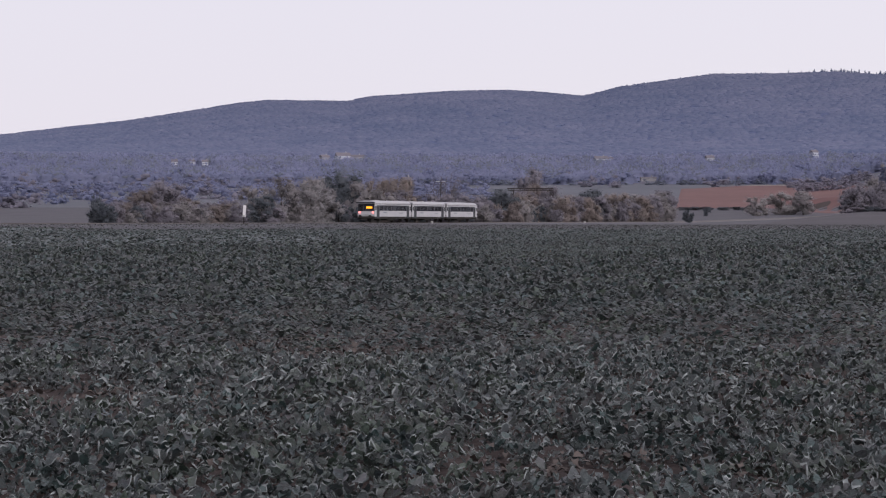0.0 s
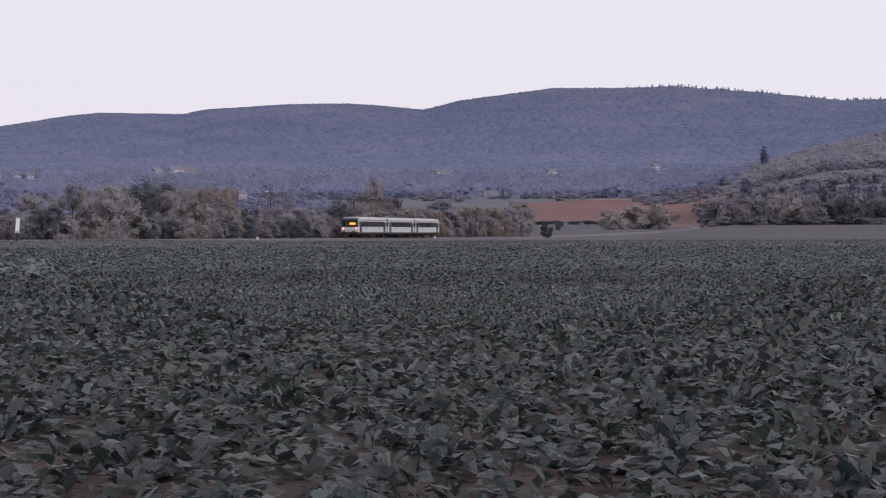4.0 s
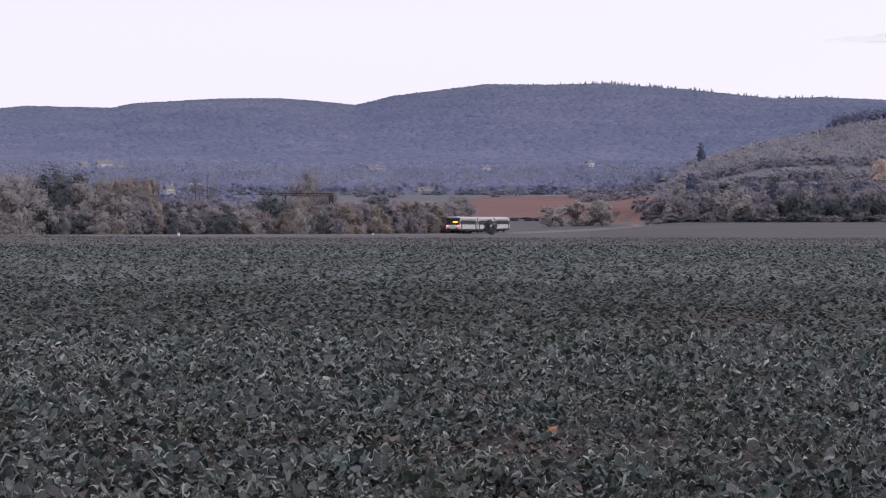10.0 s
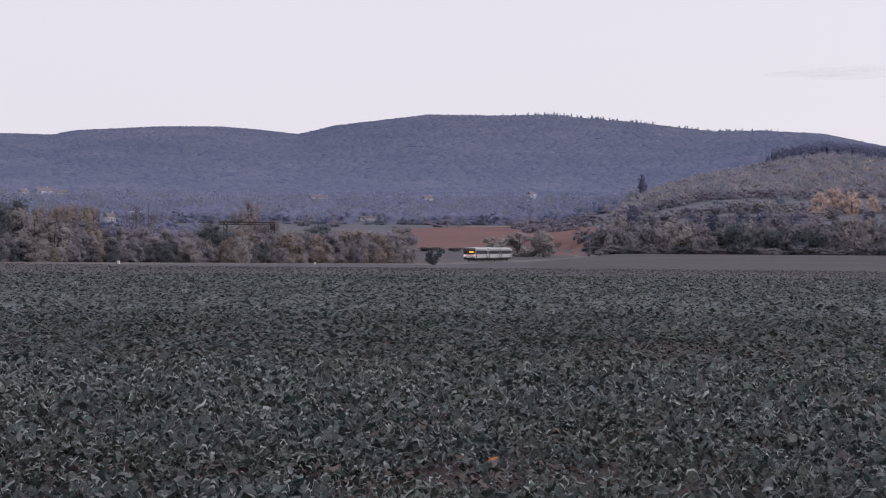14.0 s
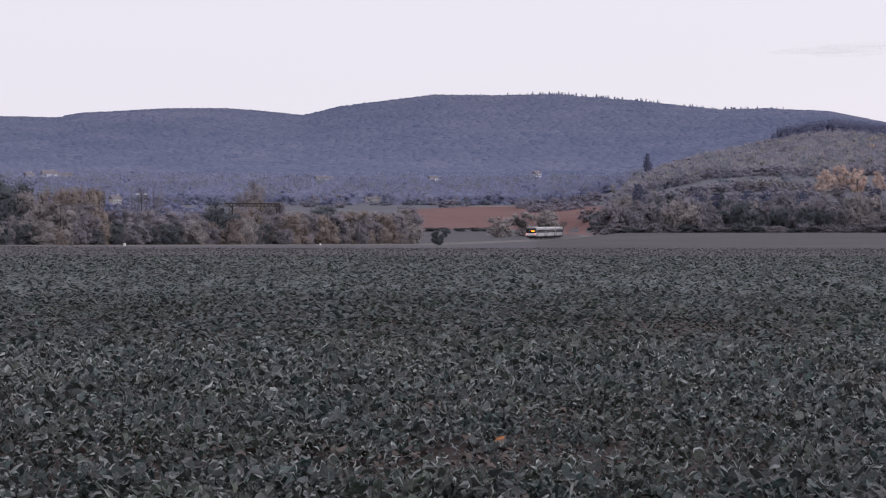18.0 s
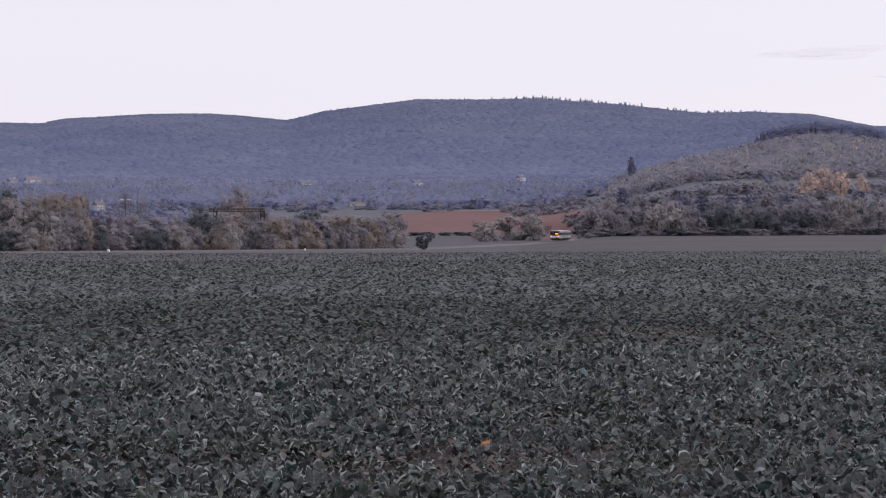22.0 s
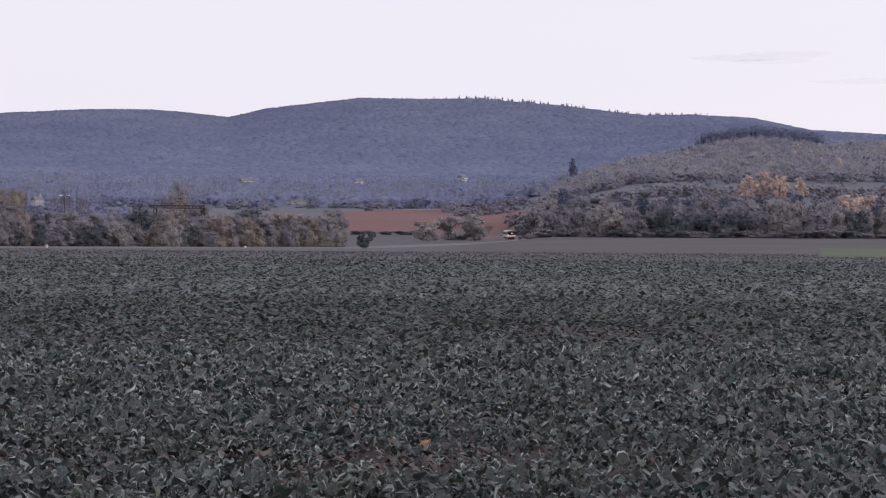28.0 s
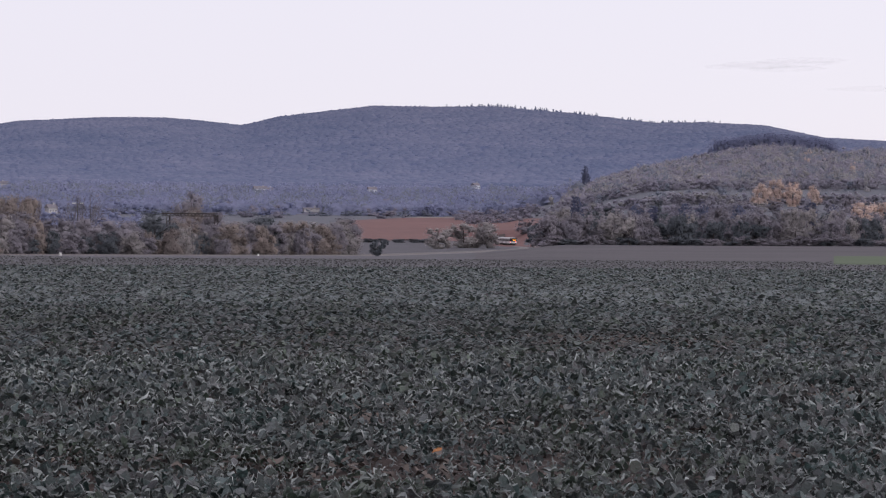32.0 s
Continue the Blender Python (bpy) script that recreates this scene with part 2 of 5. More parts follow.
def rail_top(s):
    return float(table(s, [-400, 90, 168, 265, 332, 366, 435, 506, 700], [1.42, 1.42, 1.5, 2.4, 3.2, 3.65, 4.2, 5.2, 8]))


TRACK_S = np.arange(-320, 640, 4.0)
TRACK_P = np.array([(*track(s)[:2], rail_top(s)) for s in TRACK_S])


TRACK_BED = 0.24 + 0.22 * smooth(TRACK_S, 110, 200) * (1 - smooth(TRACK_S, 285, 320))


def land(x, y):
    """Height of the ground at x, y (arrays or numbers)."""
    x, y = np.atleast_1d(np.asarray(x, float)), np.atleast_1d(np.asarray(y, float))
    d = np.hypot(x, y)
    az = np.degrees(np.arctan2(x, y))
    sky_z = rise(3200, table(az, SKY_AZ, SKY_EL)) - 11
    front = smooth(100 - np.abs(az), 0, 40)
    left = table(d, [0, 190, 300, 450, 560, 700, 1100, 1300, 1800], [0, 1.0, 0.9, 1.7, 3.4, 7.3, 22.8, 33.0, 65])
    u = np.clip((d - 1800) / 1450, 0, 1)
    left = np.where(d > 1800, 65 + (sky_z - 65) * (0.35 * u + 0.65 * u * u * (3 - 2 * u)), left)
    left = np.where(d > 3250, sky_z - (d - 3250) * 0.1, left)
    ridge = rise(1500, table(az, RIDGE_AZ, RIDGE_EL))
    right = table(d, [0, 190, 300, 470, 560, 700, 850, 1000, 1250], [0, 1.0, 1.7, 4.3, 6.6, 15, 26, 40, 63])
    right = np.where(d > 1250, 63 + (ridge - 63) * np.clip((d - 1250) / 250, 0, 1), right)
    right = np.where(d > 1500, ridge + (sky_z - ridge) * smooth(d, 1750, 3300), right)
    right = np.where(d > 3250, sky_z - (d - 3250) * 0.1, right)
    w = np.where(d < 540, smooth(az, 9.5, 13.5), smooth(az, 10.5, 17.5))
    w = np.where((d >= 540) & (d < 690), w + (smooth(az, 9.5, 13.5) - w) * (1 - smooth(d, 540, 690)), w)
    far = left * (1 - w) + right * w
    far = np.where(d > 250, 1.0 + (far - 1.0) * front, far)
    near = 0.0058 * y
    k = smooth(d, 120, 200)
    z = near * (1 - k) + far * k
    # formation of the railway
    close = (d > 60) & (d < 900)
    if close.any():
        i = np.nonzero(close)[0]
        dd = np.hypot(x[i][:, None] - TRACK_P[None, :, 0], y[i][:, None] - TRACK_P[None, :, 1])
        j = dd.argmin(1)
        dist, zt = dd[np.arange(len(i)), j], TRACK_P[j, 2] - TRACK_BED[j]
        u = smooth(dist, 5, 26)
        z[i] = zt * (1 - u) + z[i] * u
    return z


def ground_at(x, y):
    return float(land(x, y)[0])


def spot(az, d):
    a = radians(az)
    return d * math.sin(a), d * math.cos(a)


def sheet(name, azs, ds, lift, material):
    """A patch of ground between azimuths and distances."""
    A, Dm = np.meshgrid(np.radians(azs), ds)
    x, y = (Dm * np.sin(A)).ravel(), (Dm * np.cos(A)).ravel()
    c, r = len(azs), len(ds)
    z = land(x, y) + lift
    z[:c] -= 2 * lift + (0.2 if lift else 0)
    i = (np.arange(r - 1)[:, None] * c + np.arange(c - 1)[None, :]).ravel()
    faces = np.stack([i, i + 1, i + c + 1, i + c], 1)
    return new(name, np_mesh(name, np.stack([x, y, z], 1), faces, material, True))


AZ_ALL = np.concatenate([np.arange(-180, -31, 6.0), np.arange(-30, 40, 0.5), np.arange(40, 176, 7.0), [180]])
D_ALL = np.concatenate([[0.5, 3], np.arange(8, 140, 8), np.arange(140, 720, 5), np.arange(720, 1700, 20),
                        np.arange(1700, 3400, 50), [3450, 3600, 3900, 4300, 4800]])
ground = tagged(sheet("ground", AZ_ALL, D_ALL, 0.0, SOIL), "dark brown soil of wide farmland under crops", kind="structure")

# ---- fields ----
tagged(sheet("pasture", np.arange(-30, 40.1, 0.5), np.arange(112, 702, 6.0), 0.07, GRASS_DRY),
       "greyish brown dry autumn grass beside the railway", kind="structure")
tagged(sheet("stubble_field", np.arange(10.5, 38, 0.5), np.arange(190, 474, 6.0), 0.12, STUBBLE),
       "flat mauve-brown harvested field before a wood", kind="structure")
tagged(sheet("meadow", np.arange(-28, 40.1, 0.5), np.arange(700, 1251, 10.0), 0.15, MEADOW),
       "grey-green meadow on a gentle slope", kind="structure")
def upper_edge(az, degrees):
    """Distance at which the slope rises to an elevation."""
    d = np.arange(750, 1260, 4.0)
    x, y = spot(az, d)
    seen = np.degrees(np.arctan2(land(x, y) - EYE, d))
    return float(d[np.argmax(seen > degrees)]) if (seen > degrees).any() else 1250.0


FIELD_AZ = np.arange(6.0, 13.4, 0.2)
FIELD_TOP = np.array([upper_edge(a, table(a, [6.6, 8.2, 13.4], [1.13, 1.21, 1.21])) for a in FIELD_AZ])
AA, UU = np.meshgrid(FIELD_AZ, np.linspace(0, 1, 44))
DD = 690 + UU * (FIELD_TOP[None, :] - 690)
fx, fy = (DD * np.sin(np.radians(AA))).ravel(), (DD * np.cos(np.radians(AA))).ravel()
c = AA.shape[1]
red_z = (land(fx, fy) + 0.35).reshape(AA.shape)
for edge in (red_z[0], red_z[:, 0], red_z[:, -1]):
    edge -= 0.8
i = (np.arange(43)[:, None] * c + np.arange(c - 1)[None, :]).ravel()
tagged(new("ploughed_field", np_mesh("ploughed_field", np.stack([fx, fy, red_z.ravel()], 1), np.stack([i, i + 1, i + c + 1, i + c], 1), RED_SOIL, True)),
       "reddish brown ploughed field on a slope", kind="structure")
AA, UU = np.meshgrid(FIELD_AZ[11:27], np.linspace(-0.3, 1, 8))
DD = FIELD_TOP[None, 11:27] + UU * 16 * (1 - 0.9 * np.abs(np.linspace(-1, 1, 16)) ** 3)[None, :]
fx, fy = (DD * np.sin(np.radians(AA))).ravel(), (DD * np.cos(np.radians(AA))).ravel()
i = (np.arange(7)[:, None] * 16 + np.arange(15)[None, :]).ravel()
tagged(new("field_margin", np_mesh("field_margin", np.stack([fx, fy, land(fx, fy) + 0.55], 1), np.stack([i, i + 1, i + 17, i + 16], 1), PALE_SOIL, True)),
       "pale bare strip above the ploughed field", kind="structure")
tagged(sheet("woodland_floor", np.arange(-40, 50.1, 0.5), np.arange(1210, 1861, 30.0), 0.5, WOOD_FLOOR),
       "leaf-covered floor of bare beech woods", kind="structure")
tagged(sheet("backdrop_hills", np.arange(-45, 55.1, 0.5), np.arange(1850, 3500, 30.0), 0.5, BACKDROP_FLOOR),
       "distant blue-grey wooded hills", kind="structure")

tagged(sheet("cereal_field", np.arange(22.4, 40, 0.4), np.arange(158, 290, 6.0), 0.17, CEREAL),
       "strip of fresh green winter cereal", kind="structure")


# ---- the crop: rosettes of large grey-green leaves ----
PATCHES = [(1.6, 11.5, 1.6, 0.6), (2.9, 14.2, 0.9, 0.5), (7.5, 26.7, 1.3, 1.2), (7.1, 16.8, 0.6, 0.8), (-0.8, 12.0, 0.6, 0.4),
           (-4.5, -46.9, 1.3, 0.7), (-2.2, -41.4, 1.0, 0.9), (0.7, -51.6, 1.0, 0.5), (4.2, -49.0, 1.1, 0.7), (3.0, -45, 0.9, 0.5)]


def bareness(x, y):
    """1 on the thin, brown patches of the field, 0 where the crop is closed."""
    b = np.zeros_like(x)
    for px, py, rx, ry in PATCHES:
        b = np.maximum(b, np.exp(-(((x - px) / rx) ** 2 + ((y - py) / ry) ** 2)))
    w = np.sin(x * 0.9 + 1.3 * np.sin(y * 0.21)) * np.sin(y * 0.47 + 1.7 * np.sin(x * 0.33))
    return np.clip(b + 0.35 * np.clip(w - 0.55, 0, 1), 0, 1)


def scatter(rng, eye_y, a0, a1, d0, d1, per_m2):
    area = 0.5 * radians(a1 - a0) * (d1 ** 2 - d0 ** 2)
    n = int(area * per_m2)
    d = np.sqrt(rng.uniform(d0 ** 2, d1 ** 2, n))
    a = np.radians(rng.uniform(a0, a1, n))
    return d * np.sin(a), eye_y + d * np.cos(a)


RIMS = []


def leaves(rng, x, y, z, length, width, lift, detail, rims=None):
    """Leaves as folded, drooping blades. x, y, z: where each one springs; lift: its rise at the base (radians)."""
    n = len(x)
    turn = rng.uniform(0, 2 * np.pi, n)
    out = np.stack([np.cos(turn), np.sin(turn), np.zeros(n)], 1)
    side = np.stack([-np.sin(turn), np.cos(turn), np.zeros(n)], 1)
    side = side + np.stack([np.zeros(n), np.zeros(n), rng.normal(0, 0.35, n)], 1)
    up = np.array([0, 0, 1.0])
    base = np.stack([x, y, z], 1)
    droop = rng.uniform(0.5, 1.5, n)
    if detail:
        # a round, wavy blade: a middle and a rim of k points
        k = 6 if detail == 1 else 9
        ring = []
        flip, swing = rng.uniform(-1.3, 1.3, n), rng.uniform(0, 6.28, n)
        for j in range(k + 1):
            mid_rib = j == k
            phi = 2 * np.pi * (j + rng.uniform(-0.25, 0.25, n)) / k
            r = rng.uniform(0.78, 1.15, n) * (0 if mid_rib else 1)
            u = 0.55 + 0.48 * np.cos(phi) * r
            v = width * 0.5 * np.sin(phi) * r
            z = length * (np.sin(lift) * u - 0.45 * droop * np.maximum(u - 0.3, 0) ** 2)
            if not mid_rib:
                z = z + length * (0.06 + 0.19 * flip * np.sin(2 * phi + swing) + rng.normal(0, 0.05, n))
            ring.append(base + out * (length * u * np.cos(lift))[:, None] + side * v[:, None] + up * z[:, None])
        V = np.stack(ring, 1)
        F = np.array([(j, (j + 1) % k, k) for j in range(k)])
        if rims is not None:
            # the rolled pale rim along a part of the leaf
            some = np.nonzero(rng.uniform(0, 1, n) < 0.65)[0]
            start = rng.integers(0, k, len(some))
            q = 4 if detail == 1 else 5
            edge = np.stack([V[some, (start + j) % k] for j in range(q)], 1)
            wr = rng.uniform(0.006, 0.019, len(some))[:, None, None] * (1.0 if detail == 2 else 1.5)
            wr = wr * np.sin(np.pi * (np.arange(q) + 0.3) / q)[None, :, None]
            roll = np.array([0, 0, 1.0]) * wr + rng.normal(0, 0.35, edge.shape) * wr
            RV = np.stack([edge, edge + roll], 2).reshape(-1, 3)
            RF = np.array([t for a in range(q - 1) for t in ((2 * a, 2 * a + 2, 2 * a + 3), (2 * a, 2 * a + 3, 2 * a + 1))])
            rims.append((RV, (RF[None] + (np.arange(len(some)) * 2 * q)[:, None, None]).reshape(-1, 3)))
        k += 1
    else:
        mid = base + out * (length * 0.6 * np.cos(lift))[:, None] + up * (length * np.sin(lift) * 0.6)[:, None]
        tip = base + out * (length * np.cos(lift))[:, None] + up * (length * (np.sin(lift) - 0.2 * droop))[:, None]
        w = (width * 0.5)[:, None]
        V = np.stack([base, mid - side * w, mid + side * w, tip], 1)
        F = np.array([(0, 2, 1), (1, 2, 3)])
        k = 4
    faces = (F[None] + (np.arange(n) * k)[:, None, None]).reshape(-1, 3)
    return V.reshape(-1, 3), faces


def crop(rng, eye_y, a0, a1, d0, d1, plants, each, size, detail, dry=False, skip=False, lifts=(0.2, 1.35)):
    px, py = scatter(rng, eye_y, a0, a1, d0, d1, plants)
    if dry:
        keep = rng.uniform(0, 1, len(px)) < bareness(px, py) * 0.9 + 0.12
    else:
        keep = rng.uniform(0, 1, len(px)) > bareness(px, py) * 0.9
    if skip:
        dd, aa = np.hypot(px, py), np.degrees(np.arctan2(px, py))
        keep &= ~((dd > 7) & (dd < 113) & (aa > -13) & (aa < 27)) & (dd < 113)
    px, py = px[keep], py[keep]
    tall = rng.uniform(0.7, 1.3, len(px)) * (1 - 0.5 * bareness(px, py))
    x, y, tl = np.repeat(px, each), np.repeat(py, each), np.repeat(tall, each)
    n = len(x)
    x, y = x + rng.normal(0, 0.07, n), y + rng.normal(0, 0.07, n)
    g = land(x, y)
    if dry:
        z, lift = g + rng.uniform(0.01, 0.16, n), rng.uniform(-0.1, 0.5, n)
    else:
        z, lift = g + rng.uniform(0.0, 0.17, n) * tl, rng.uniform(*lifts, n)
    ln = size * rng.uniform(0.55, 1.35, n) * (tl if not dry else 1)
    return leaves(rng, x, y, z, ln, ln * rng.uniform(0.55, 0.9, n), lift, detail, None if dry else RIMS)


def joined(pieces):
    vs, fs, off = [], [], 0
    for v, f in pieces:
        vs.append(v)
        fs.append(f + off)
        off += len(v)
    return np.concatenate(vs), np.concatenate(fs)


# the closed lower leaves of the crop, seen as one surface from afar
CX, CY = np.meshgrid(np.arange(-120, 120.1, 1.5), np.arange(-124, 116, 1.5))
cx, cy = CX.ravel(), CY.ravel()
d0, d1 = np.hypot(cx, cy), np.hypot(cx, cy + 64)
a0, a1 = np.degrees(np.arctan2(cx, cy)), np.degrees(np.arctan2(cx, cy + 64))
tall_ = smooth(np.minimum(d0, d1), 24, 55)
aside = ~(((a0 > -15) & (a0 < 29) & (d0 > 5)) | ((a1 > -21) & (a1 < 19) & (d1 > 5)))
up_ = 0.165 * np.minimum(np.where(aside, np.maximum(tall_, 0.62), tall_), 1 - smooth(d0, 110, 113)) - 0.06
c = CX.shape[1]
i = (np.arange(CX.shape[0] - 1)[:, None] * c + np.arange(c - 1)[None, :]).ravel()
tagged(new("crop_canopy", np_mesh("crop_canopy", np.stack([cx, cy, land(cx, cy) + up_], 1), np.stack([i, i + 1, i + c + 1, i + c], 1), CANOPY, True)),
       "closed cover of lower rapeseed leaves", "crop", kind="stuff")

rng = np.random.default_rng(7)
LOW = (0.1, 1.2)
near_crop = [crop(rng, 0, -13, 27, 7, 15.5, 36, 13, 0.072, 2, lifts=LOW), crop(rng, 0, -13, 27, 15.3, 23, 26, 13, 0.084, 1, lifts=LOW),
             crop(rng, -64, -19, 17, 7, 15.5, 28, 11, 0.084, 2, lifts=LOW), crop(rng, -64, -19, 17, 15.3, 23, 20, 11, 0.09, 1, lifts=LOW)]
far_crop = [crop(rng, 0, -13, 27, 22.8, 42, 16, 12, 0.105, False, lifts=(0.0, 0.75)), crop(rng, -64, -19, 17, 22.8, 42, 15, 10, 0.105, False, lifts=(0.0, 0.75)),
            crop(rng, 0, -13, 27, 41, 75, 9, 9, 0.135, False, lifts=(-0.05, 0.3)), crop(rng, 0, -13, 27, 74, 114, 6, 7, 0.17, False, lifts=(-0.05, 0.2)),
            crop(rng, -64, -21, 19, 41, 80, 10, 8, 0.14, False, False, True, (-0.05, 0.3)), crop(rng, -64, -21, 19, 79, 183, 2.6, 8, 0.22, False, False, True, (-0.05, 0.2))]
far_crop += [crop(rng, 0, 27, 347, 1.5, 30, 5, 9, 0.14, False), crop(rng, -64, 17, 341, 1.5, 26, 5, 9, 0.14, False)]
tagged(new("leaf_rims", np_mesh("leaf_rims", *joined(RIMS), RIM, True)), "pale curled edges of the rapeseed leaves", "crop", kind="stuff")
crop_field = new("crop_field", np_mesh("crop_field", *joined(near_crop + far_crop), CROP, True))
tagged(crop_field, "dense grey-green rapeseed leaves covering a wide field", "crop", kind="stuff")
stalks = []
for eye_y, a0, a1 in ((0, -13, 27), (-64, -19, 17)):
    sx, sy = scatter(rng, eye_y, a0, a1, 7, 26, 20)
    sn = len(sx)
    sz = land(sx, sy) + rng.uniform(0.03, 0.2, sn)
    sl = rng.uniform(0.06, 0.15, sn)
    stalks.append(leaves(rng, sx, sy, sz, sl, sl * rng.uniform(0.06, 0.13, sn), rng.uniform(0.1, 1.2, sn), False))
tagged(new("leaf_stalks", np_mesh("leaf_stalks", *joined(stalks), STALK)), "pale leaf stalks among the rapeseed leaves", "crop", kind="stuff")
dry = [crop(rng, 0, -13, 27, 7, 30, 12, 6, 0.085, True, True), crop(rng, -64, -19, 17, 7, 30, 12, 6, 0.085, True, True)]
tagged(new("leaf_litter", np_mesh("leaf_litter", *joined(dry), LITTER, True)),
       "withered brown leaves lying on bare soil", "leaf litter", kind="stuff")

# rough grass between the crop and the railway
gx, gy = scatter(rng, 0, -27, 27, 111, 190, 3.2)
open_ = (np.degrees(np.arctan2(gx, gy)) < 22.3) | (np.hypot(gx, gy) < 158)
gx, gy = gx[open_], gy[open_]
gn = len(gx)
V, F = leaves(rng, gx, gy, land(gx, gy) + 0.05, rng.uniform(0.10, 0.2, gn), rng.uniform(0.1, 0.3, gn), rng.uniform(0.1, 0.8, gn), False)
tagged(new("verge_grass", np_mesh("verge_grass", V, F, TUFT)), "withered brown and green grass tufts on the verge", "grass", kind="stuff")

# ---- railway ----
def strip(name, s0, s1, step, section, material):
    """A profile (offset to the right, height over the rail top) swept along the track."""
    ss = np.arange(s0, s1 + 0.1, step)
    V = []
    for s in ss:
        x, y, h = track(s)
        for o, z in section:
            V.append((x + o * math.cos(h), y - o * math.sin(h), rail_top(s) + z))
    k, n = len(section), len(ss)
    F = [(i * k + j, i * k + j + 1, (i + 1) * k + j + 1, (i + 1) * k + j) for i in range(n - 1) for j in range(k - 1)]
    return np_mesh(name, np.array(V), np.array(F), material)


tagged(new("ballast_bed", strip("ballast_bed", -220, 560, 6, [(-3.2, -0.75), (-1.9, -0.12), (1.9, -0.12), (3.4, -0.85)], BALLAST)),
       "pale grey stone ballast under the railway track", kind="structure")
railway = tagged(new("railway_track"), "single railway track with rusty steel rails", "railway track")
for o in (-0.75, 0.75):
    share("rail", strip("rail", -220, 560, 6, [(o - 0.07, -0.2), (o - 0.035, 0), (o + 0.035, 0), (o + 0.07, -0.2)], RAIL), railway)
sleeper = bmesh.new()
box(sleeper, -1.25, -0.12, -0.22, 1.25, 0.12, -0.07)
sleeper_mesh = None
CONCRETE = mat("concrete", (0.22, 0.2, 0.19), (0.34, 0.31, 0.29), 2, 0.9, 0.3)
for i in range(200):
    s = -60 + i * 2.4
    x, y, h = track(s)
    m = pose(x, y, rail_top(s), 0, 0, -math.degrees(h))
    if sleeper_mesh is None:
        ob = part("sleeper", sleeper, CONCRETE, railway)
        sleeper_mesh = ob.data
        ob.matrix_basis = m
    else:
        share("sleeper", sleeper_mesh, railway, m)


# ---- trees ----
def leaf_mat(name, a, b):
    return mat(name, a, b, 0.9, 0.9, 0, 5, 0.5, 0.16, trans=0.5)


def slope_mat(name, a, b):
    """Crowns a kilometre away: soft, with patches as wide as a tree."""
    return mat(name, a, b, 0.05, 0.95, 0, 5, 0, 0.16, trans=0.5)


CROWN = {
    "olive": leaf_mat("olive_foliage", (0.282, 0.262, 0.273), (0.406, 0.378, 0.376)),
    "green": leaf_mat("dark_green_foliage", (0.106, 0.119, 0.139), (0.160, 0.172, 0.193)),
    "orange": leaf_mat("rusty_foliage", (0.239, 0.207, 0.202), (0.345, 0.291, 0.270)),
    "gold": leaf_mat("golden_foliage", (0.462, 0.373, 0.347), (0.694, 0.554, 0.490)),
    "brown": leaf_mat("brown_twigs", (0.232, 0.217, 0.251), (0.327, 0.301, 0.336)),
    "pale": leaf_mat("pale_foliage", (0.322, 0.307, 0.318), (0.448, 0.422, 0.423)),
    "pine": leaf_mat("pine_needles", (0.102, 0.111, 0.178), (0.160, 0.174, 0.259)),
    # ridge, hill and valley: haze put into the base colours, paler and bluer
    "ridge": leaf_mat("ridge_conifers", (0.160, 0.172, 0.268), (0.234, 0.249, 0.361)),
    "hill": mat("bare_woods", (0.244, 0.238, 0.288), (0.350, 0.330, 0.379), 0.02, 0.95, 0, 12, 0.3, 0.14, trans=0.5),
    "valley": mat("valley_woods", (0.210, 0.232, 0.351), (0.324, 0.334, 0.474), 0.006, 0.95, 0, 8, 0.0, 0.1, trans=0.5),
    # far and far_pine emit bluish haze from their crowns
    "far": distant(mat("far_bare_woods", (0.034, 0.035, 0.040), (0.090, 0.079, 0.086), 0.0035, 0.9, 0, 4, 0.0, 0.10), HAZE, 0.20),
    "far_pine": distant(mat("far_conifers", (0.035, 0.038, 0.045), (0.05, 0.054, 0.062), 0.004, 0.9, 0, 8, 0.0, 0.25), HAZE, 0.15),
}
# the crown colours again for the slopes, bluer with haze painted in
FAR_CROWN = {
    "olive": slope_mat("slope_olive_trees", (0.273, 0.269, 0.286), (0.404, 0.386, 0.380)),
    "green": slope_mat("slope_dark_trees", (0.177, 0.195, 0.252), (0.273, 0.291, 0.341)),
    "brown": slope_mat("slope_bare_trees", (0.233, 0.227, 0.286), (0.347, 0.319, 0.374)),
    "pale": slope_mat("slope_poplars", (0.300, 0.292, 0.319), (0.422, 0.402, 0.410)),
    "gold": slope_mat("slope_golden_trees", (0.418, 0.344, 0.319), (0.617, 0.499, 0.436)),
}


def cards(rng, P, size):
    """Small leaf-like quads at the points P, that lie roughly along the outside of the crown."""
    n = len(P)
    out = P - np.array([0, 0, 0.4])
    out /= np.linalg.norm(out, axis=1)[:, None] + 1e-6
    out = out + np.array([0, 0, 0.35]) + rng.normal(size=(n, 3)) * 0.3
    a = np.cross(out, rng.normal(size=(n, 3)))
    a /= np.linalg.norm(a, axis=1)[:, None]
    b = np.cross(out, a)
    b /= np.linalg.norm(b, axis=1)[:, None]
    s = (size * rng.uniform(0.6, 1.4, n))[:, None]
    V = np.stack([P - a * s, P - b * s * 0.6, P + a * s, P + b * s * 0.6], 1).reshape(-1, 3)
    return V, np.arange(4 * n).reshape(n, 4)


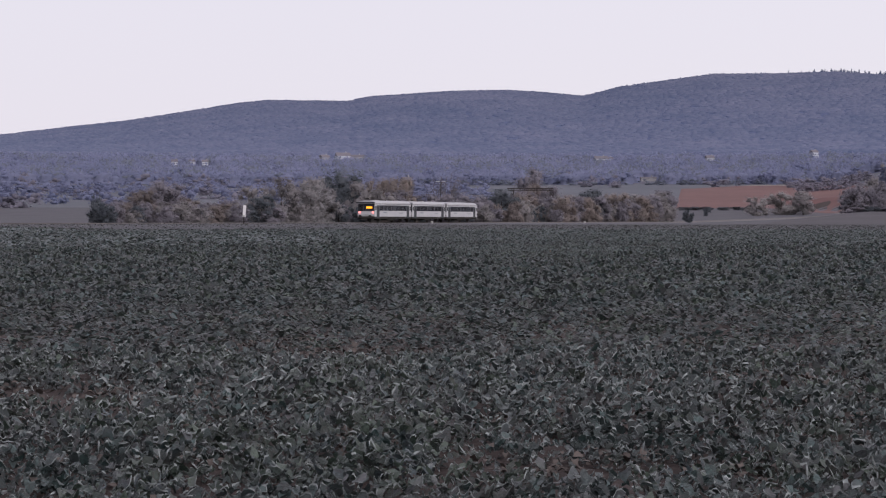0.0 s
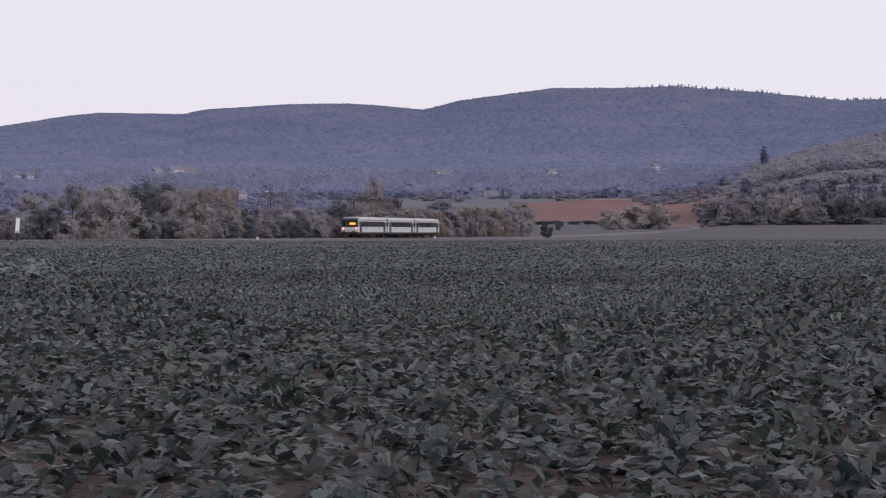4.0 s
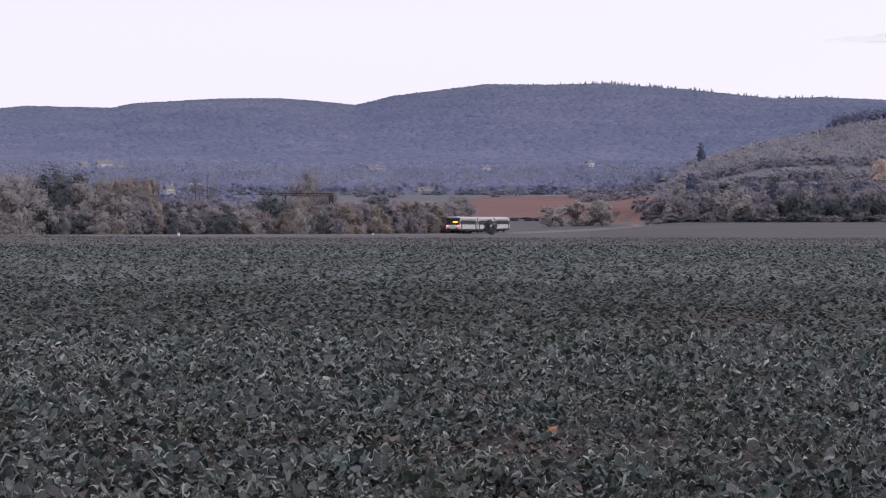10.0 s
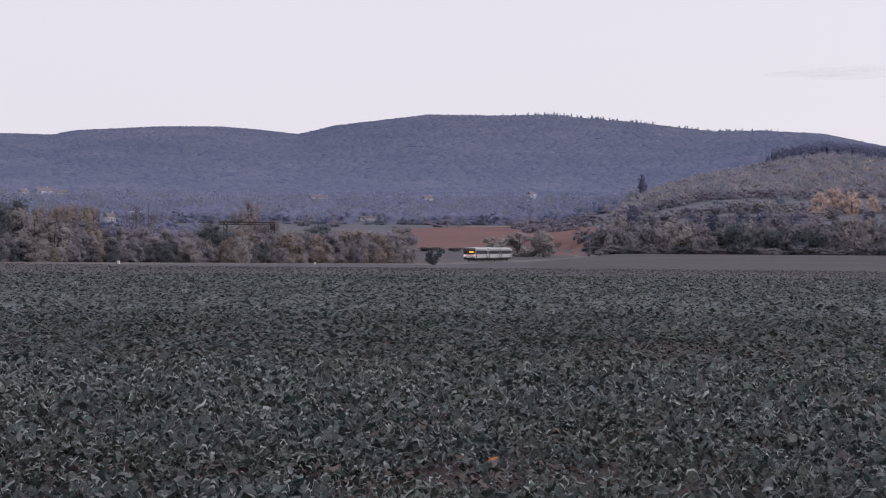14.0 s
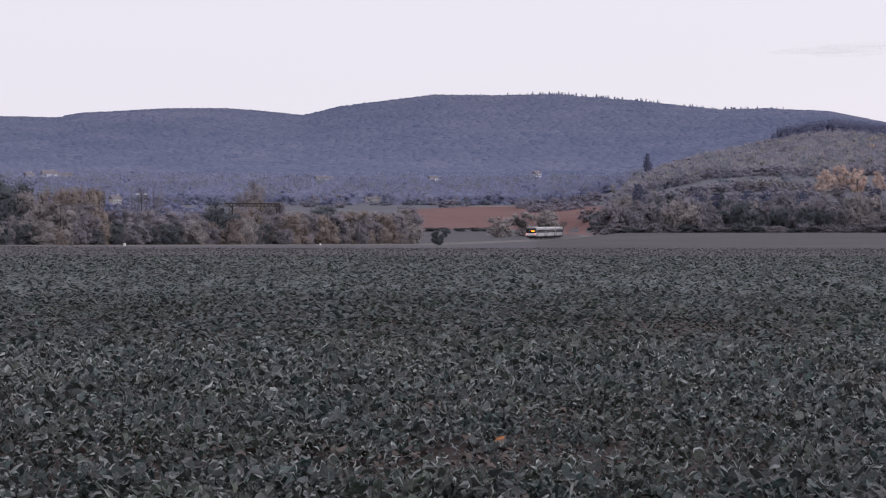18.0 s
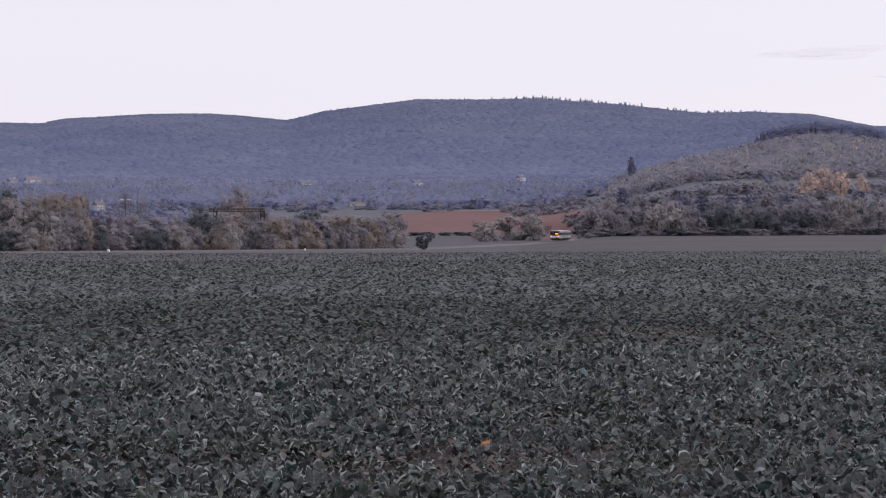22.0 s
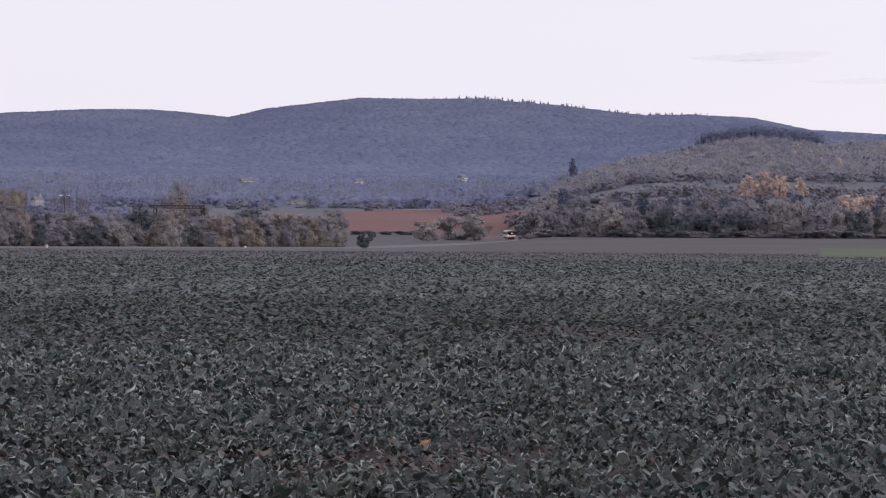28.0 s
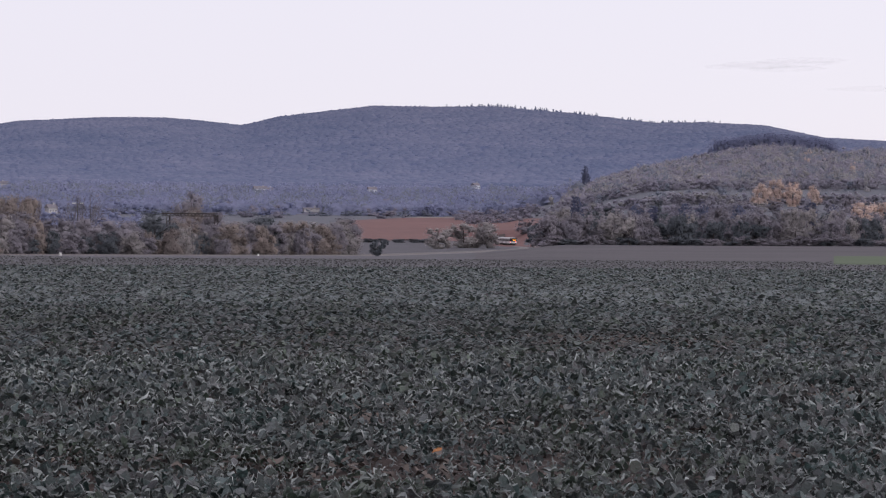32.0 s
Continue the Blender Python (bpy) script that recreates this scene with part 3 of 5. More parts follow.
def boxed_in(P):
    """Stretches a crown so that it fills its box of width and height 1."""
    P = P.copy()
    for j in (0, 1):
        P[:, j] *= 0.5 / max(np.percentile(np.abs(P[:, j]), 97), 1e-3)
    top, low = np.percentile(P[:, 2], 99.3), np.percentile(P[:, 2], 1)
    P[:, 2] = np.clip((P[:, 2] - low) / (top - low) * 0.99 + 0.01, 0.01, 1.03)
    return P


def ball():
    """A rough ball of 12 points, as arrays."""
    bm = bmesh.new()
    bmesh.ops.create_icosphere(bm, subdivisions=1, radius=1)
    V, F = np.array([v.co[:] for v in bm.verts]), np.array([[v.index for v in f.verts] for f in bm.faces])
    bm.free()
    return V, F


BALL_V, BALL_F = ball()


def core(rng, kind):
    """The dense inside of a conifer: one uneven knot of twigs."""
    cone = kind in ("spruce", "far_pine")
    zs = np.array([0.02, 0.14, 0.3, 0.48, 0.66, 0.8, 0.9]) * (1 if cone else 0.82)
    V = []
    for z in zs:
        r = 0.40 * (1 - z) ** (0.5 if kind == "spruce" else 0.9) if cone else 0.38 * math.sqrt(max(1 - ((z - 0.44) / 0.47) ** 2, 0.02))
        for k in range(9):
            a = 2 * math.pi * k / 9 + rng.uniform(-0.15, 0.15)
            w = r * (0.85 if cone else 0.7) * rng.uniform(0.6, 1.15)
            V.append((w * math.cos(a), w * math.sin(a), z + rng.uniform(-0.035, 0.035)))
    V.append((0, 0, 0.99 if cone else 0.76))
    F = []
    for i in range(len(zs) - 1):
        for k in range(9):
            a, b = i * 9 + k, i * 9 + (k + 1) % 9
            F += [(a, b, b + 9), (a, b + 9, a + 9)]
    i = (len(zs) - 1) * 9
    F += [(i + k, i + (k + 1) % 9, len(V) - 1) for k in range(9)]
    return np.array(V), np.array(F)


def conifer_points(rng, kind, n):
    """Points of a conifer's boughs in a box of width 1 (x, y about 0) and height 1 (z)."""
    k = 120
    slim = kind in ("spruce", "far_pine")
    u = rng.uniform(0, 1, k) ** (1.1 if slim else 0.6)
    wide = (1 - u) ** (0.55 if kind == "spruce" else 1.1) * 0.45 + 0.012 if slim else 0.30 * np.sqrt(np.clip(1 - u, 0, 1)) * (0.5 + u) + 0.04
    a = rng.uniform(0, 2 * np.pi, k)
    rr = wide * rng.uniform(0.2, 1, k)
    c = np.stack([rr * np.cos(a), rr * np.sin(a), 0.06 + 0.92 * u], 1)
    i = rng.integers(0, k, n)
    q = rng.normal(size=(n, 3)) * np.array([0.04, 0.04, 0.025]) * (1.1 - 0.8 * u[i])[:, None]
    return boxed_in(c[i] + q)


def crown_clumps(rng, kind, k):
    """Middles and radii of the clumps of a broadleaf crown, which fill a box of width 1 and height 1."""
    c = rng.normal(size=(k, 3))
    c /= np.linalg.norm(c, axis=1)[:, None]
    c *= rng.uniform(0.15, 1, k)[:, None] ** 0.45
    c[:, 2] = 0.5 + 0.5 * c[:, 2]
    rad = rng.uniform(0.10, 0.22, k) * (46 / k) ** 0.25
    r = np.stack([rad, rad, rad * 0.85], 1)
    c[:, :2] *= 0.42
    if kind in ("pale", "orange", "column"):
        # upright sprays
        c[:, 2] = rng.uniform(0.0, 1.0, k)
        c[:, :2] *= (1 - 0.6 * np.abs(c[:, 2] - 0.35))[:, None]
        r = np.stack([rad * 0.8, rad * 0.8, rad * 1.1], 1)
    lo, hi = (c - r).min(0), np.percentile(c + r, 88, axis=0)
    wide = 0.5 / np.percentile(np.abs(c[:, :2]) + r[:, :2], 90)
    c[:, 2] = (c[:, 2] - lo[2]) / (hi[2] - lo[2])
    r[:, 2] /= hi[2] - lo[2]
    c[:, :2] *= wide
    r[:, :2] *= wide
    return c, r


def crown_mesh(rng, kind, n, size, k=44):
    """Arrays of a crown: leafy clumps, with leaf-like pieces and twig ends round them."""
    if kind in ("pine", "spruce", "ridge", "far_pine"):
        V, F = cards(rng, conifer_points(rng, kind, n), size)
        return joined([(V, np.concatenate([F[:, :3], F[:, [0, 2, 3]]])), core(rng, kind)])
    c, r = crown_clumps(rng, kind, k)
    uneven = 1 + rng.normal(0, 0.22, (k, len(BALL_V), 1))
    B = (c[:, None] + r[:, None] * 0.45 * BALL_V[None] * uneven).reshape(-1, 3)
    BF = (BALL_F[None] + (np.arange(k) * len(BALL_V))[:, None, None]).reshape(-1, 3)
    i = rng.integers(0, k, n)
    q = rng.normal(size=(n, 3))
    q /= np.linalg.norm(q, axis=1)[:, None]
    P = c[i] + r[i] * q * (rng.uniform(0.3, 1.0, n) + 0.3 * rng.uniform(0, 1, n) ** 5)[:, None]
    V, F = cards(rng, P, size)
    V[:, 2], B[:, 2] = np.minimum(V[:, 2], 1.05), np.minimum(B[:, 2], 1.0)
    return joined([(B, BF), (V, np.concatenate([F[:, :3], F[:, [0, 2, 3]]]))])


def limbs(rng, bm, a, way, length, r, depth, spread):
    b = a + way * length
    tube(bm, a, b, r, r * 0.62, 5 if depth > 2 else 3)
    if depth == 0:
        return
    for _ in range(3 if depth > 1 else 4):
        w = (way + Vector(rng.normal(0, spread, 3)) + Vector((0, 0, 0.12))).normalized()
        limbs(rng, bm, a + way * length * rng.uniform(0.55, 1.0), w, length * rng.uniform(0.55, 0.8), r * 0.55, depth - 1, spread)


def bm_mesh(name, bm, material):
    me = bpy.data.meshes.new(name)
    bm.to_mesh(me)
    bm.free()
    me.materials.append(material)
    return me


TREES = {}


def tree_meshes(kind, variant, fine):
    key = (kind, variant, fine)
    if key in TREES:
        return TREES[key]
    r = np.random.default_rng(len(TREES) * 13 + 5)
    bm = bmesh.new()
    bark = PALE_BARK if kind == "pale" else GREY_BARK if kind == "bare" else BARK
    if kind == "bare":
        for q in range(6):
            limbs(r, bm, Vector((0.016 * q - 0.04, 0.01 * (q % 3), -0.02)), Vector((0.26 * q - 0.65, 0.2 * (q % 3) - 0.2, 1)).normalized(), 0.34, 0.0115, 4, 0.36)
        zs = max(v.co.z for v in bm.verts)
        xs = max(abs(v.co.x) for v in bm.verts)
        for v in bm.verts:
            v.co = Vector((v.co.x * 0.5 / xs, v.co.y * 0.5 / xs, v.co.z / zs))
        trunk = bm_mesh("trunk", bm, bark)
        n, size, look_ = (60, 0.012, "brown")
    else:
        tube(bm, (0, 0, -0.05), (0.01, 0, 0.45), 0.022, 0.014)
        tube(bm, (0.01, 0, 0.45), (0, 0.01, 0.85), 0.014, 0.004)
        if kind not in ("pine", "spruce"):
            for i in range(7):
                a = r.uniform(0, 6.28)
                z0 = r.uniform(0.12, 0.5)
                tube(bm, (0, 0, z0), (0.33 * math.cos(a), 0.33 * math.sin(a), z0 + r.uniform(0.15, 0.4)), 0.010, 0.003, 4)
        trunk = bm_mesh("trunk", bm, bark)
        n, size = ((900, 0.040), (2600, 0.028), (6500, 0.020))[int(fine)]
        look_ = {"spruce": "pine", "column": "brown"}.get(kind, kind)
    if kind == "bare":
        P = r.normal(0, 1, (n, 3)) * np.array([0.17, 0.17, 0.14]) + np.array([0, 0, 0.68])
        V, F = cards(r, P, size)
    else:
        V, F = crown_mesh(r, kind, n, size, (24, 36, 52)[int(fine)])
    if kind not in ("bare", "pine", "spruce"):
        V[:, 2] = V[:, 2] * 1.24 - 0.24
    V[:, 2] = np.maximum(V[:, 2], 0)
    TREES[key] = (trunk, np_mesh("crown", V, F, CROWN[look_], True))
    return TREES[key]


WORDS = {
    "spruce": "tall dark blunt-topped spruce on a slope",
    "olive": "olive-brown leafy shrub or small tree in late autumn", "green": "dark green dense bushy tree in dusk light",
    "orange": "rust-coloured autumn shrub with thin upright shoots", "gold": "golden yellow autumn tree on a hillside",
    "brown": "leafless brown twiggy shrub", "pale": "pale tan slender poplars with few leaves",
    "pine": "dark pine tree rising from a wood", 
    "bare": "large leafless tree with fanned bare branches", "column": "dark narrow columnar tree",
    "hill": "bare grey-violet deciduous tree on a slope",
}
tree_count = [0]


def plant(kind, az, d, top, width, fine=True, group=""):
    """A tree at azimuth and distance, whose tip stands at the elevation top (degrees)."""
    x, y = spot(az, d)
    g = ground_at(x, y)
    return plant_at(kind, x, y, g, max(rise(d, top) - g, 0.8), width, 2 if (fine and d < 430) or kind in ("spruce", "pine") else int(fine), group)


def plant_at(kind, x, y, g, height, width, fine=True, group=""):
    tree_count[0] += 1
    trunk, crown = tree_meshes(kind, tree_count[0] % 3, fine)
    name = "bush" if height < 4 or kind == "brown" else "tree"
    ob = tagged(new(name), WORDS[kind], "bush" if name == "bush" else "tree", group)
    ob.matrix_basis = pose(x, y, g - 0.05, 0, 0, 8 if kind == "bare" else (tree_count[0] * 77) % 360) @ Matrix.Diagonal((width, width, height, 1))
    share("trunk", trunk, ob)
    share("crown", crown, ob)
    return ob


NEAR_ROW = [
    ("olive", -8.8, 205, 1.81, 3.8),
    ("pale", -8.4, 212, 1.85, 4.5),
    ("green", -7.28, 235, 2.08, 8.9),
    ("olive", -6.35, 228, 1.62, 5.0),
    ("orange", -5.75, 236, 1.74, 5.2),
    ("orange", -5.05, 240, 1.80, 6.0),
    ("orange", -4.45, 250, 1.74, 5.4),
    ("olive", -5.4, 226, 1.30, 5.4),
    ("brown", -4.7, 232, 1.25, 5.4),
    ("column", -4.15, 262, 1.79, 2.4),
    ("bare", -2.58, 275, 2.17, 8.4),
    ("brown", -3.45, 262, 1.05, 6.0),
    ("brown", -2.56, 265, 1.10, 6.2),
    ("brown", -1.64, 272, 1.05, 6.2),
    ("brown", -1.1, 285, 1.0, 5.2),
    ("green", -0.23, 292, 1.24, 8.0),
    ("orange", 0.84, 300, 1.10, 6.5),
    ("brown", 1.65, 308, 0.91, 5.1),
    ("olive", 2.31, 345, 1.02, 5.8),
    ("green", 3.22, 350, 1.21, 7.6),
    ("orange", 4.03, 356, 1.05, 5.9),
    ("olive", 4.89, 362, 1.01, 7.2),
    ("olive", 5.91, 372, 1.08, 9.5),
    ("brown", 6.1, 378, 1.15, 8.0),
    ("green", 7.15, 350, 0.43, 2.7),
    ("green", 7.44, 560, 0.50, 3.0),
    ("olive", 9.25, 560, 0.90, 8.8),
    ("olive", 10.1, 575, 1.06, 10.9),
    ("olive", 10.91, 575, 1.11, 10.0),
    ("green", 12.63, 560, 1.12, 8.4),
    ("green", -18.69, 176, 1.13, 1.7),
    ("olive", -17.83, 182, 0.58, 4.3),
    ("orange", -16.35, 186, 1.36, 5.2),
    ("brown", -15.58, 190, 1.71, 6.9),
    ("orange", -14.33, 192, 1.00, 4.9),
    ("orange", -12.67, 194, 0.76, 6.6),
    ("olive", -11.4, 196, 1.47, 5.4),
    ("green", -11.04, 192, 1.12, 4.9),
    ("olive", -10.06, 200, 1.83, 5.5),
    ("pale", -8.72, 204, 1.66, 5.6),
    ("pale", -8.05, 206, 1.35, 6.0),
]
for kind, az, d, top, width in NEAR_ROW:
    plant(kind, az, d, top, width * 1.1, True, "trees behind the railway")

for kind, az, d, top, width in (("green", 0.0, 346, 1.08, 8), ("brown", 0.55, 350, 1.22, 8), ("orange", 1.15, 356, 1.45, 8.5), ("brown", 1.7, 350, 1.3, 7.5), ("brown", 0.95, 470, 1.95, 9.5)):
    plant(kind, az, d, top, width, True, "trees behind the railway")

r2 = random.Random(3)


def behind_track(az):
    """Distance of the track at an azimuth."""
    a = radians(az)
    return (TX * math.cos(TH) - TY * math.sin(TH)) / (math.sin(a) * math.cos(TH) - math.cos(a) * math.sin(TH))


# undergrowth that closes the foot of the row of trees
for i in range(120):
    az = -19 + i * 0.215 + r2.uniform(-0.1, 0.1)
    if az > 6.2:
        break
    plant(r2.choice(["brown", "brown", "olive", "orange", "green"]), az, behind_track(az) + r2.uniform(9, 34), r2.uniform(0.4, 0.85), r2.uniform(2.6, 4.2),
          True, "undergrowth behind the railway")

# a closed run of scrub
for i in range(16):
    az = 2.0 + i * 0.26
    plant(["olive", "orange", "brown", "olive"][i % 4], az, behind_track(az) + r2.uniform(12, 42), r2.uniform(0.75, 1.08), r2.uniform(6, 9), True,
          "scrub behind the railway")

# wood along the far edge of the harvested field
for i in range(78):
    az = 12.9 + i * 0.172 + r2.uniform(-0.08, 0.08)
    plant(r2.choice(["brown", "brown", "green", "olive", "green", "brown"]), az, r2.uniform(478, 545), r2.uniform(1.3, 1.62) if i % 2 else r2.uniform(1.0, 1.35),
          r2.uniform(6, 10), True, "wood beyond the field")
for i in range(44):
    plant(r2.choice(["brown", "green", "brown"]), 12.9 + i * 0.31, 476 + r2.uniform(-2, 4), r2.uniform(0.48, 0.7), r2.uniform(4.5, 7), True, "undergrowth of the wood")
for az, top in ((13.88, 1.97), (15.89, 1.76), (16.5, 1.66), (17.55, 1.74), (18.11, 1.80), (19.3, 1.7), (21.68, 1.78), (22.4, 1.7), (24.3, 1.72)):
    plant("pine", az, 532, top, 4.8, True, "pines in the wood")
plant("spruce", 14.2, 1250, 3.0, 8.5)
for az, d, top, w in ((20.02, 850, 2.40, 9), (20.52, 860, 2.55, 10), (21.07, 850, 2.42, 9), (21.77, 850, 2.34, 7),
                      (23.44, 600, 1.78, 13), (24.2, 600, 1.72, 11), (25.0, 610, 1.7, 10)):
    plant("gold", az, d, top, w, True, "golden trees on the slope")

# low dark bushes at the foot of the ploughed field
for i, az in enumerate((6.5, 6.9, 7.3, 7.9, 8.4, 8.8, 4.3, 4.7, 5.1)):
    plant("green" if i < 6 else "brown", az, 655 if i < 6 else 352, 0.53 if i < 6 else 0.14, 7 if i < 6 else 5, True, "low bushes in the pasture")

# hedges on the slope
for d, h, a0, a1, step in ((640, 7, 14, 27, 0.62), (790, 6, 12.2, 27, 0.52)):
    az = a0
    while az < a1:
        x, y = spot(az + r2.uniform(-0.1, 0.1), d + r2.uniform(-12, 12))
        plant_at(r2.choice(["brown", "olive", "hill", "hill", "green", "brown"]), x, y, ground_at(x, y), h * r2.uniform(0.7, 1.4),
                 d * radians(step) * r2.uniform(1.1, 1.6), False, "hedges on the slope")
        az += step * r2.choice([1, 1, 1, 1.8])


# village houses: azimuth, distance, elevation, width, depth, wall height, turn, wall colour
HOUSES = ((3.24, 1830, 2.18, 14, 9, 5, 12, 0), (3.5, 1840, 2.15, 10, 8, 4, -20, 0), (-5.75, 1900, 2.36, 16, 10, 7, 20, 0), (-5.3, 1900, 2.3, 20, 10, 5, -10, 1),
            (-6.4, 1880, 2.3, 10, 8, 5, 40, 1), (-3.62, 1120, 1.56, 6, 6, 4.2, 30, 1), (7.0, 1830, 2.12, 9, 8, 5, 10, 0), (4.95, 1300, 1.55, 12, 7, 1.6, 5, 1),
            (10.5, 1900, 2.41, 8, 7, 5, 30, 0),
            (-11.6, 1700, 2.12, 6, 6, 4, 10, 0), (-11.0, 1705, 2.12, 5, 6, 4, -10, 0), (-10.55, 1700, 2.12, 6, 6, 4, 10, 0))


def clear(p):
    """False for a tree that would stand before a house."""
    d, a = math.hypot(p[0], p[1]), math.degrees(math.atan2(p[0], p[1]))
    top = math.degrees(math.atan2(ground_at(p[0], p[1]) + p[2] - EYE, d))
    return not any(hd - 260 < d < hd + 8 and top > el - 0.05 and abs(a - ha) < math.degrees((wd * 0.42 + p[3] * 0.4) / d) for ha, hd, el, wd, *_ in HOUSES)


def mass(name, kind, places, label, size=0.054, each=130):
    """Many far trees of one kind, joined: places are rows of x, y, height, width."""
    Vs, Fs, off = [], [], 0
    rg = np.random.default_rng(len(name))
    base_p = [crown_mesh(rg, kind, 190 if kind in ("ridge", "far_pine") else each, size, 6) for _ in range(7)]
    places = [p for p in places if clear(p)]
    zs = land([p[0] for p in places], [p[1] for p in places])
    for i, (x, y, h, w) in enumerate(places):
        V, F = base_p[i % 7]
        a = i * 1.7
        X = V[:, 0] * math.cos(a) - V[:, 1] * math.sin(a)
        Y = V[:, 0] * math.sin(a) + V[:, 1] * math.cos(a)
        Vs.append(np.stack([x + X * w, y + Y * w, zs[i] + (np.maximum(V[:, 2], -0.02) * 1.3 - 0.3) * h], 1))
        Fs.append(F + off)
        off += len(V)
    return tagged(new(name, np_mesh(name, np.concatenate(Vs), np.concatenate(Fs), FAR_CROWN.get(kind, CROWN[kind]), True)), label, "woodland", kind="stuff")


def filled(count, a0, a1, d0, d1, h0, h1, w0, w1, rows=0):
    out = []
    for _ in range(count):
        d = r2.uniform(d0, d1)
        if rows:
            d = d0 + (d1 - d0) * r2.randrange(rows) / max(rows - 1, 1) + r2.uniform(-14, 14)
        x, y = spot(r2.uniform(a0, a1), d)
        out.append((x, y, r2.uniform(h0, h1), r2.uniform(w0, w1)))
    return out


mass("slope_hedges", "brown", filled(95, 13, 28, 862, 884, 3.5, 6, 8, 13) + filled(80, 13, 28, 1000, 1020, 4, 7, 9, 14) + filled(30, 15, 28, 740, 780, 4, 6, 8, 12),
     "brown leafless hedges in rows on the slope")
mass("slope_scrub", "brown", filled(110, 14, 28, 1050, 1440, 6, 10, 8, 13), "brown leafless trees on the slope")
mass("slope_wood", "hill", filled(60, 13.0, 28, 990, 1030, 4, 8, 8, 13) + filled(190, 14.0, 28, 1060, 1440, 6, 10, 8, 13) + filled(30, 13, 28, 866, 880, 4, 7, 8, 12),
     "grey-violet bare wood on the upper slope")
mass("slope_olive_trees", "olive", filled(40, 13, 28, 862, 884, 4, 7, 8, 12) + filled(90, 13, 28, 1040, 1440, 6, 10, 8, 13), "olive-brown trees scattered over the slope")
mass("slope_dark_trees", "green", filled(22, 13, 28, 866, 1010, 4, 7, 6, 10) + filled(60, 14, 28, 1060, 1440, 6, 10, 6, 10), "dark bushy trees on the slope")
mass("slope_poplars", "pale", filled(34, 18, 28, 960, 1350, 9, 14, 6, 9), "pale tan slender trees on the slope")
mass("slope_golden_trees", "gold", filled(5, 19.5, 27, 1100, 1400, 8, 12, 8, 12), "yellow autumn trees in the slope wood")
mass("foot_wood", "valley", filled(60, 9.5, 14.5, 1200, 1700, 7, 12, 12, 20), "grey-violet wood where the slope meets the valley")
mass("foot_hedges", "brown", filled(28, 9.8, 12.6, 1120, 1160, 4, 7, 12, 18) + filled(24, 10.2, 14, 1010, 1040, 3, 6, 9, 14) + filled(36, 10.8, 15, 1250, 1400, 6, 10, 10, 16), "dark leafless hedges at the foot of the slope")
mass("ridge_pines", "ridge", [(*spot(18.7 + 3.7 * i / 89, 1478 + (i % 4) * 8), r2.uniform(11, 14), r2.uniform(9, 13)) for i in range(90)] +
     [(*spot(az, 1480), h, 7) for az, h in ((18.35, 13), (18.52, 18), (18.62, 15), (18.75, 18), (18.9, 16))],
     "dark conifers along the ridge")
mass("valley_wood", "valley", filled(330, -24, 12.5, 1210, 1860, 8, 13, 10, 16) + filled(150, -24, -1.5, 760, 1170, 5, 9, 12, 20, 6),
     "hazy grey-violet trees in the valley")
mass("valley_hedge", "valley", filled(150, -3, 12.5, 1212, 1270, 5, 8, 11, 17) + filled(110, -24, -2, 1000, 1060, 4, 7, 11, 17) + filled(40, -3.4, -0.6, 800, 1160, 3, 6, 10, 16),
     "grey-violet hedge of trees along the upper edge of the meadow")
mass("valley_edge", "green", filled(40, -3, 9, 1202, 1222, 3, 5, 9, 15), "dark low bushes along the edge of the meadow")
mass("valley_scrub", "brown", filled(90, -24, 12, 1150, 1500, 5, 10, 12, 20) + filled(70, -24, -1.5, 700, 1150, 4, 8, 12, 20, 4),
     "brown leafless trees in the valley")
mass("valley_dark_trees", "green", filled(36, -24, 12, 1250, 1800, 6, 12, 9, 16), "dark trees among the village houses")

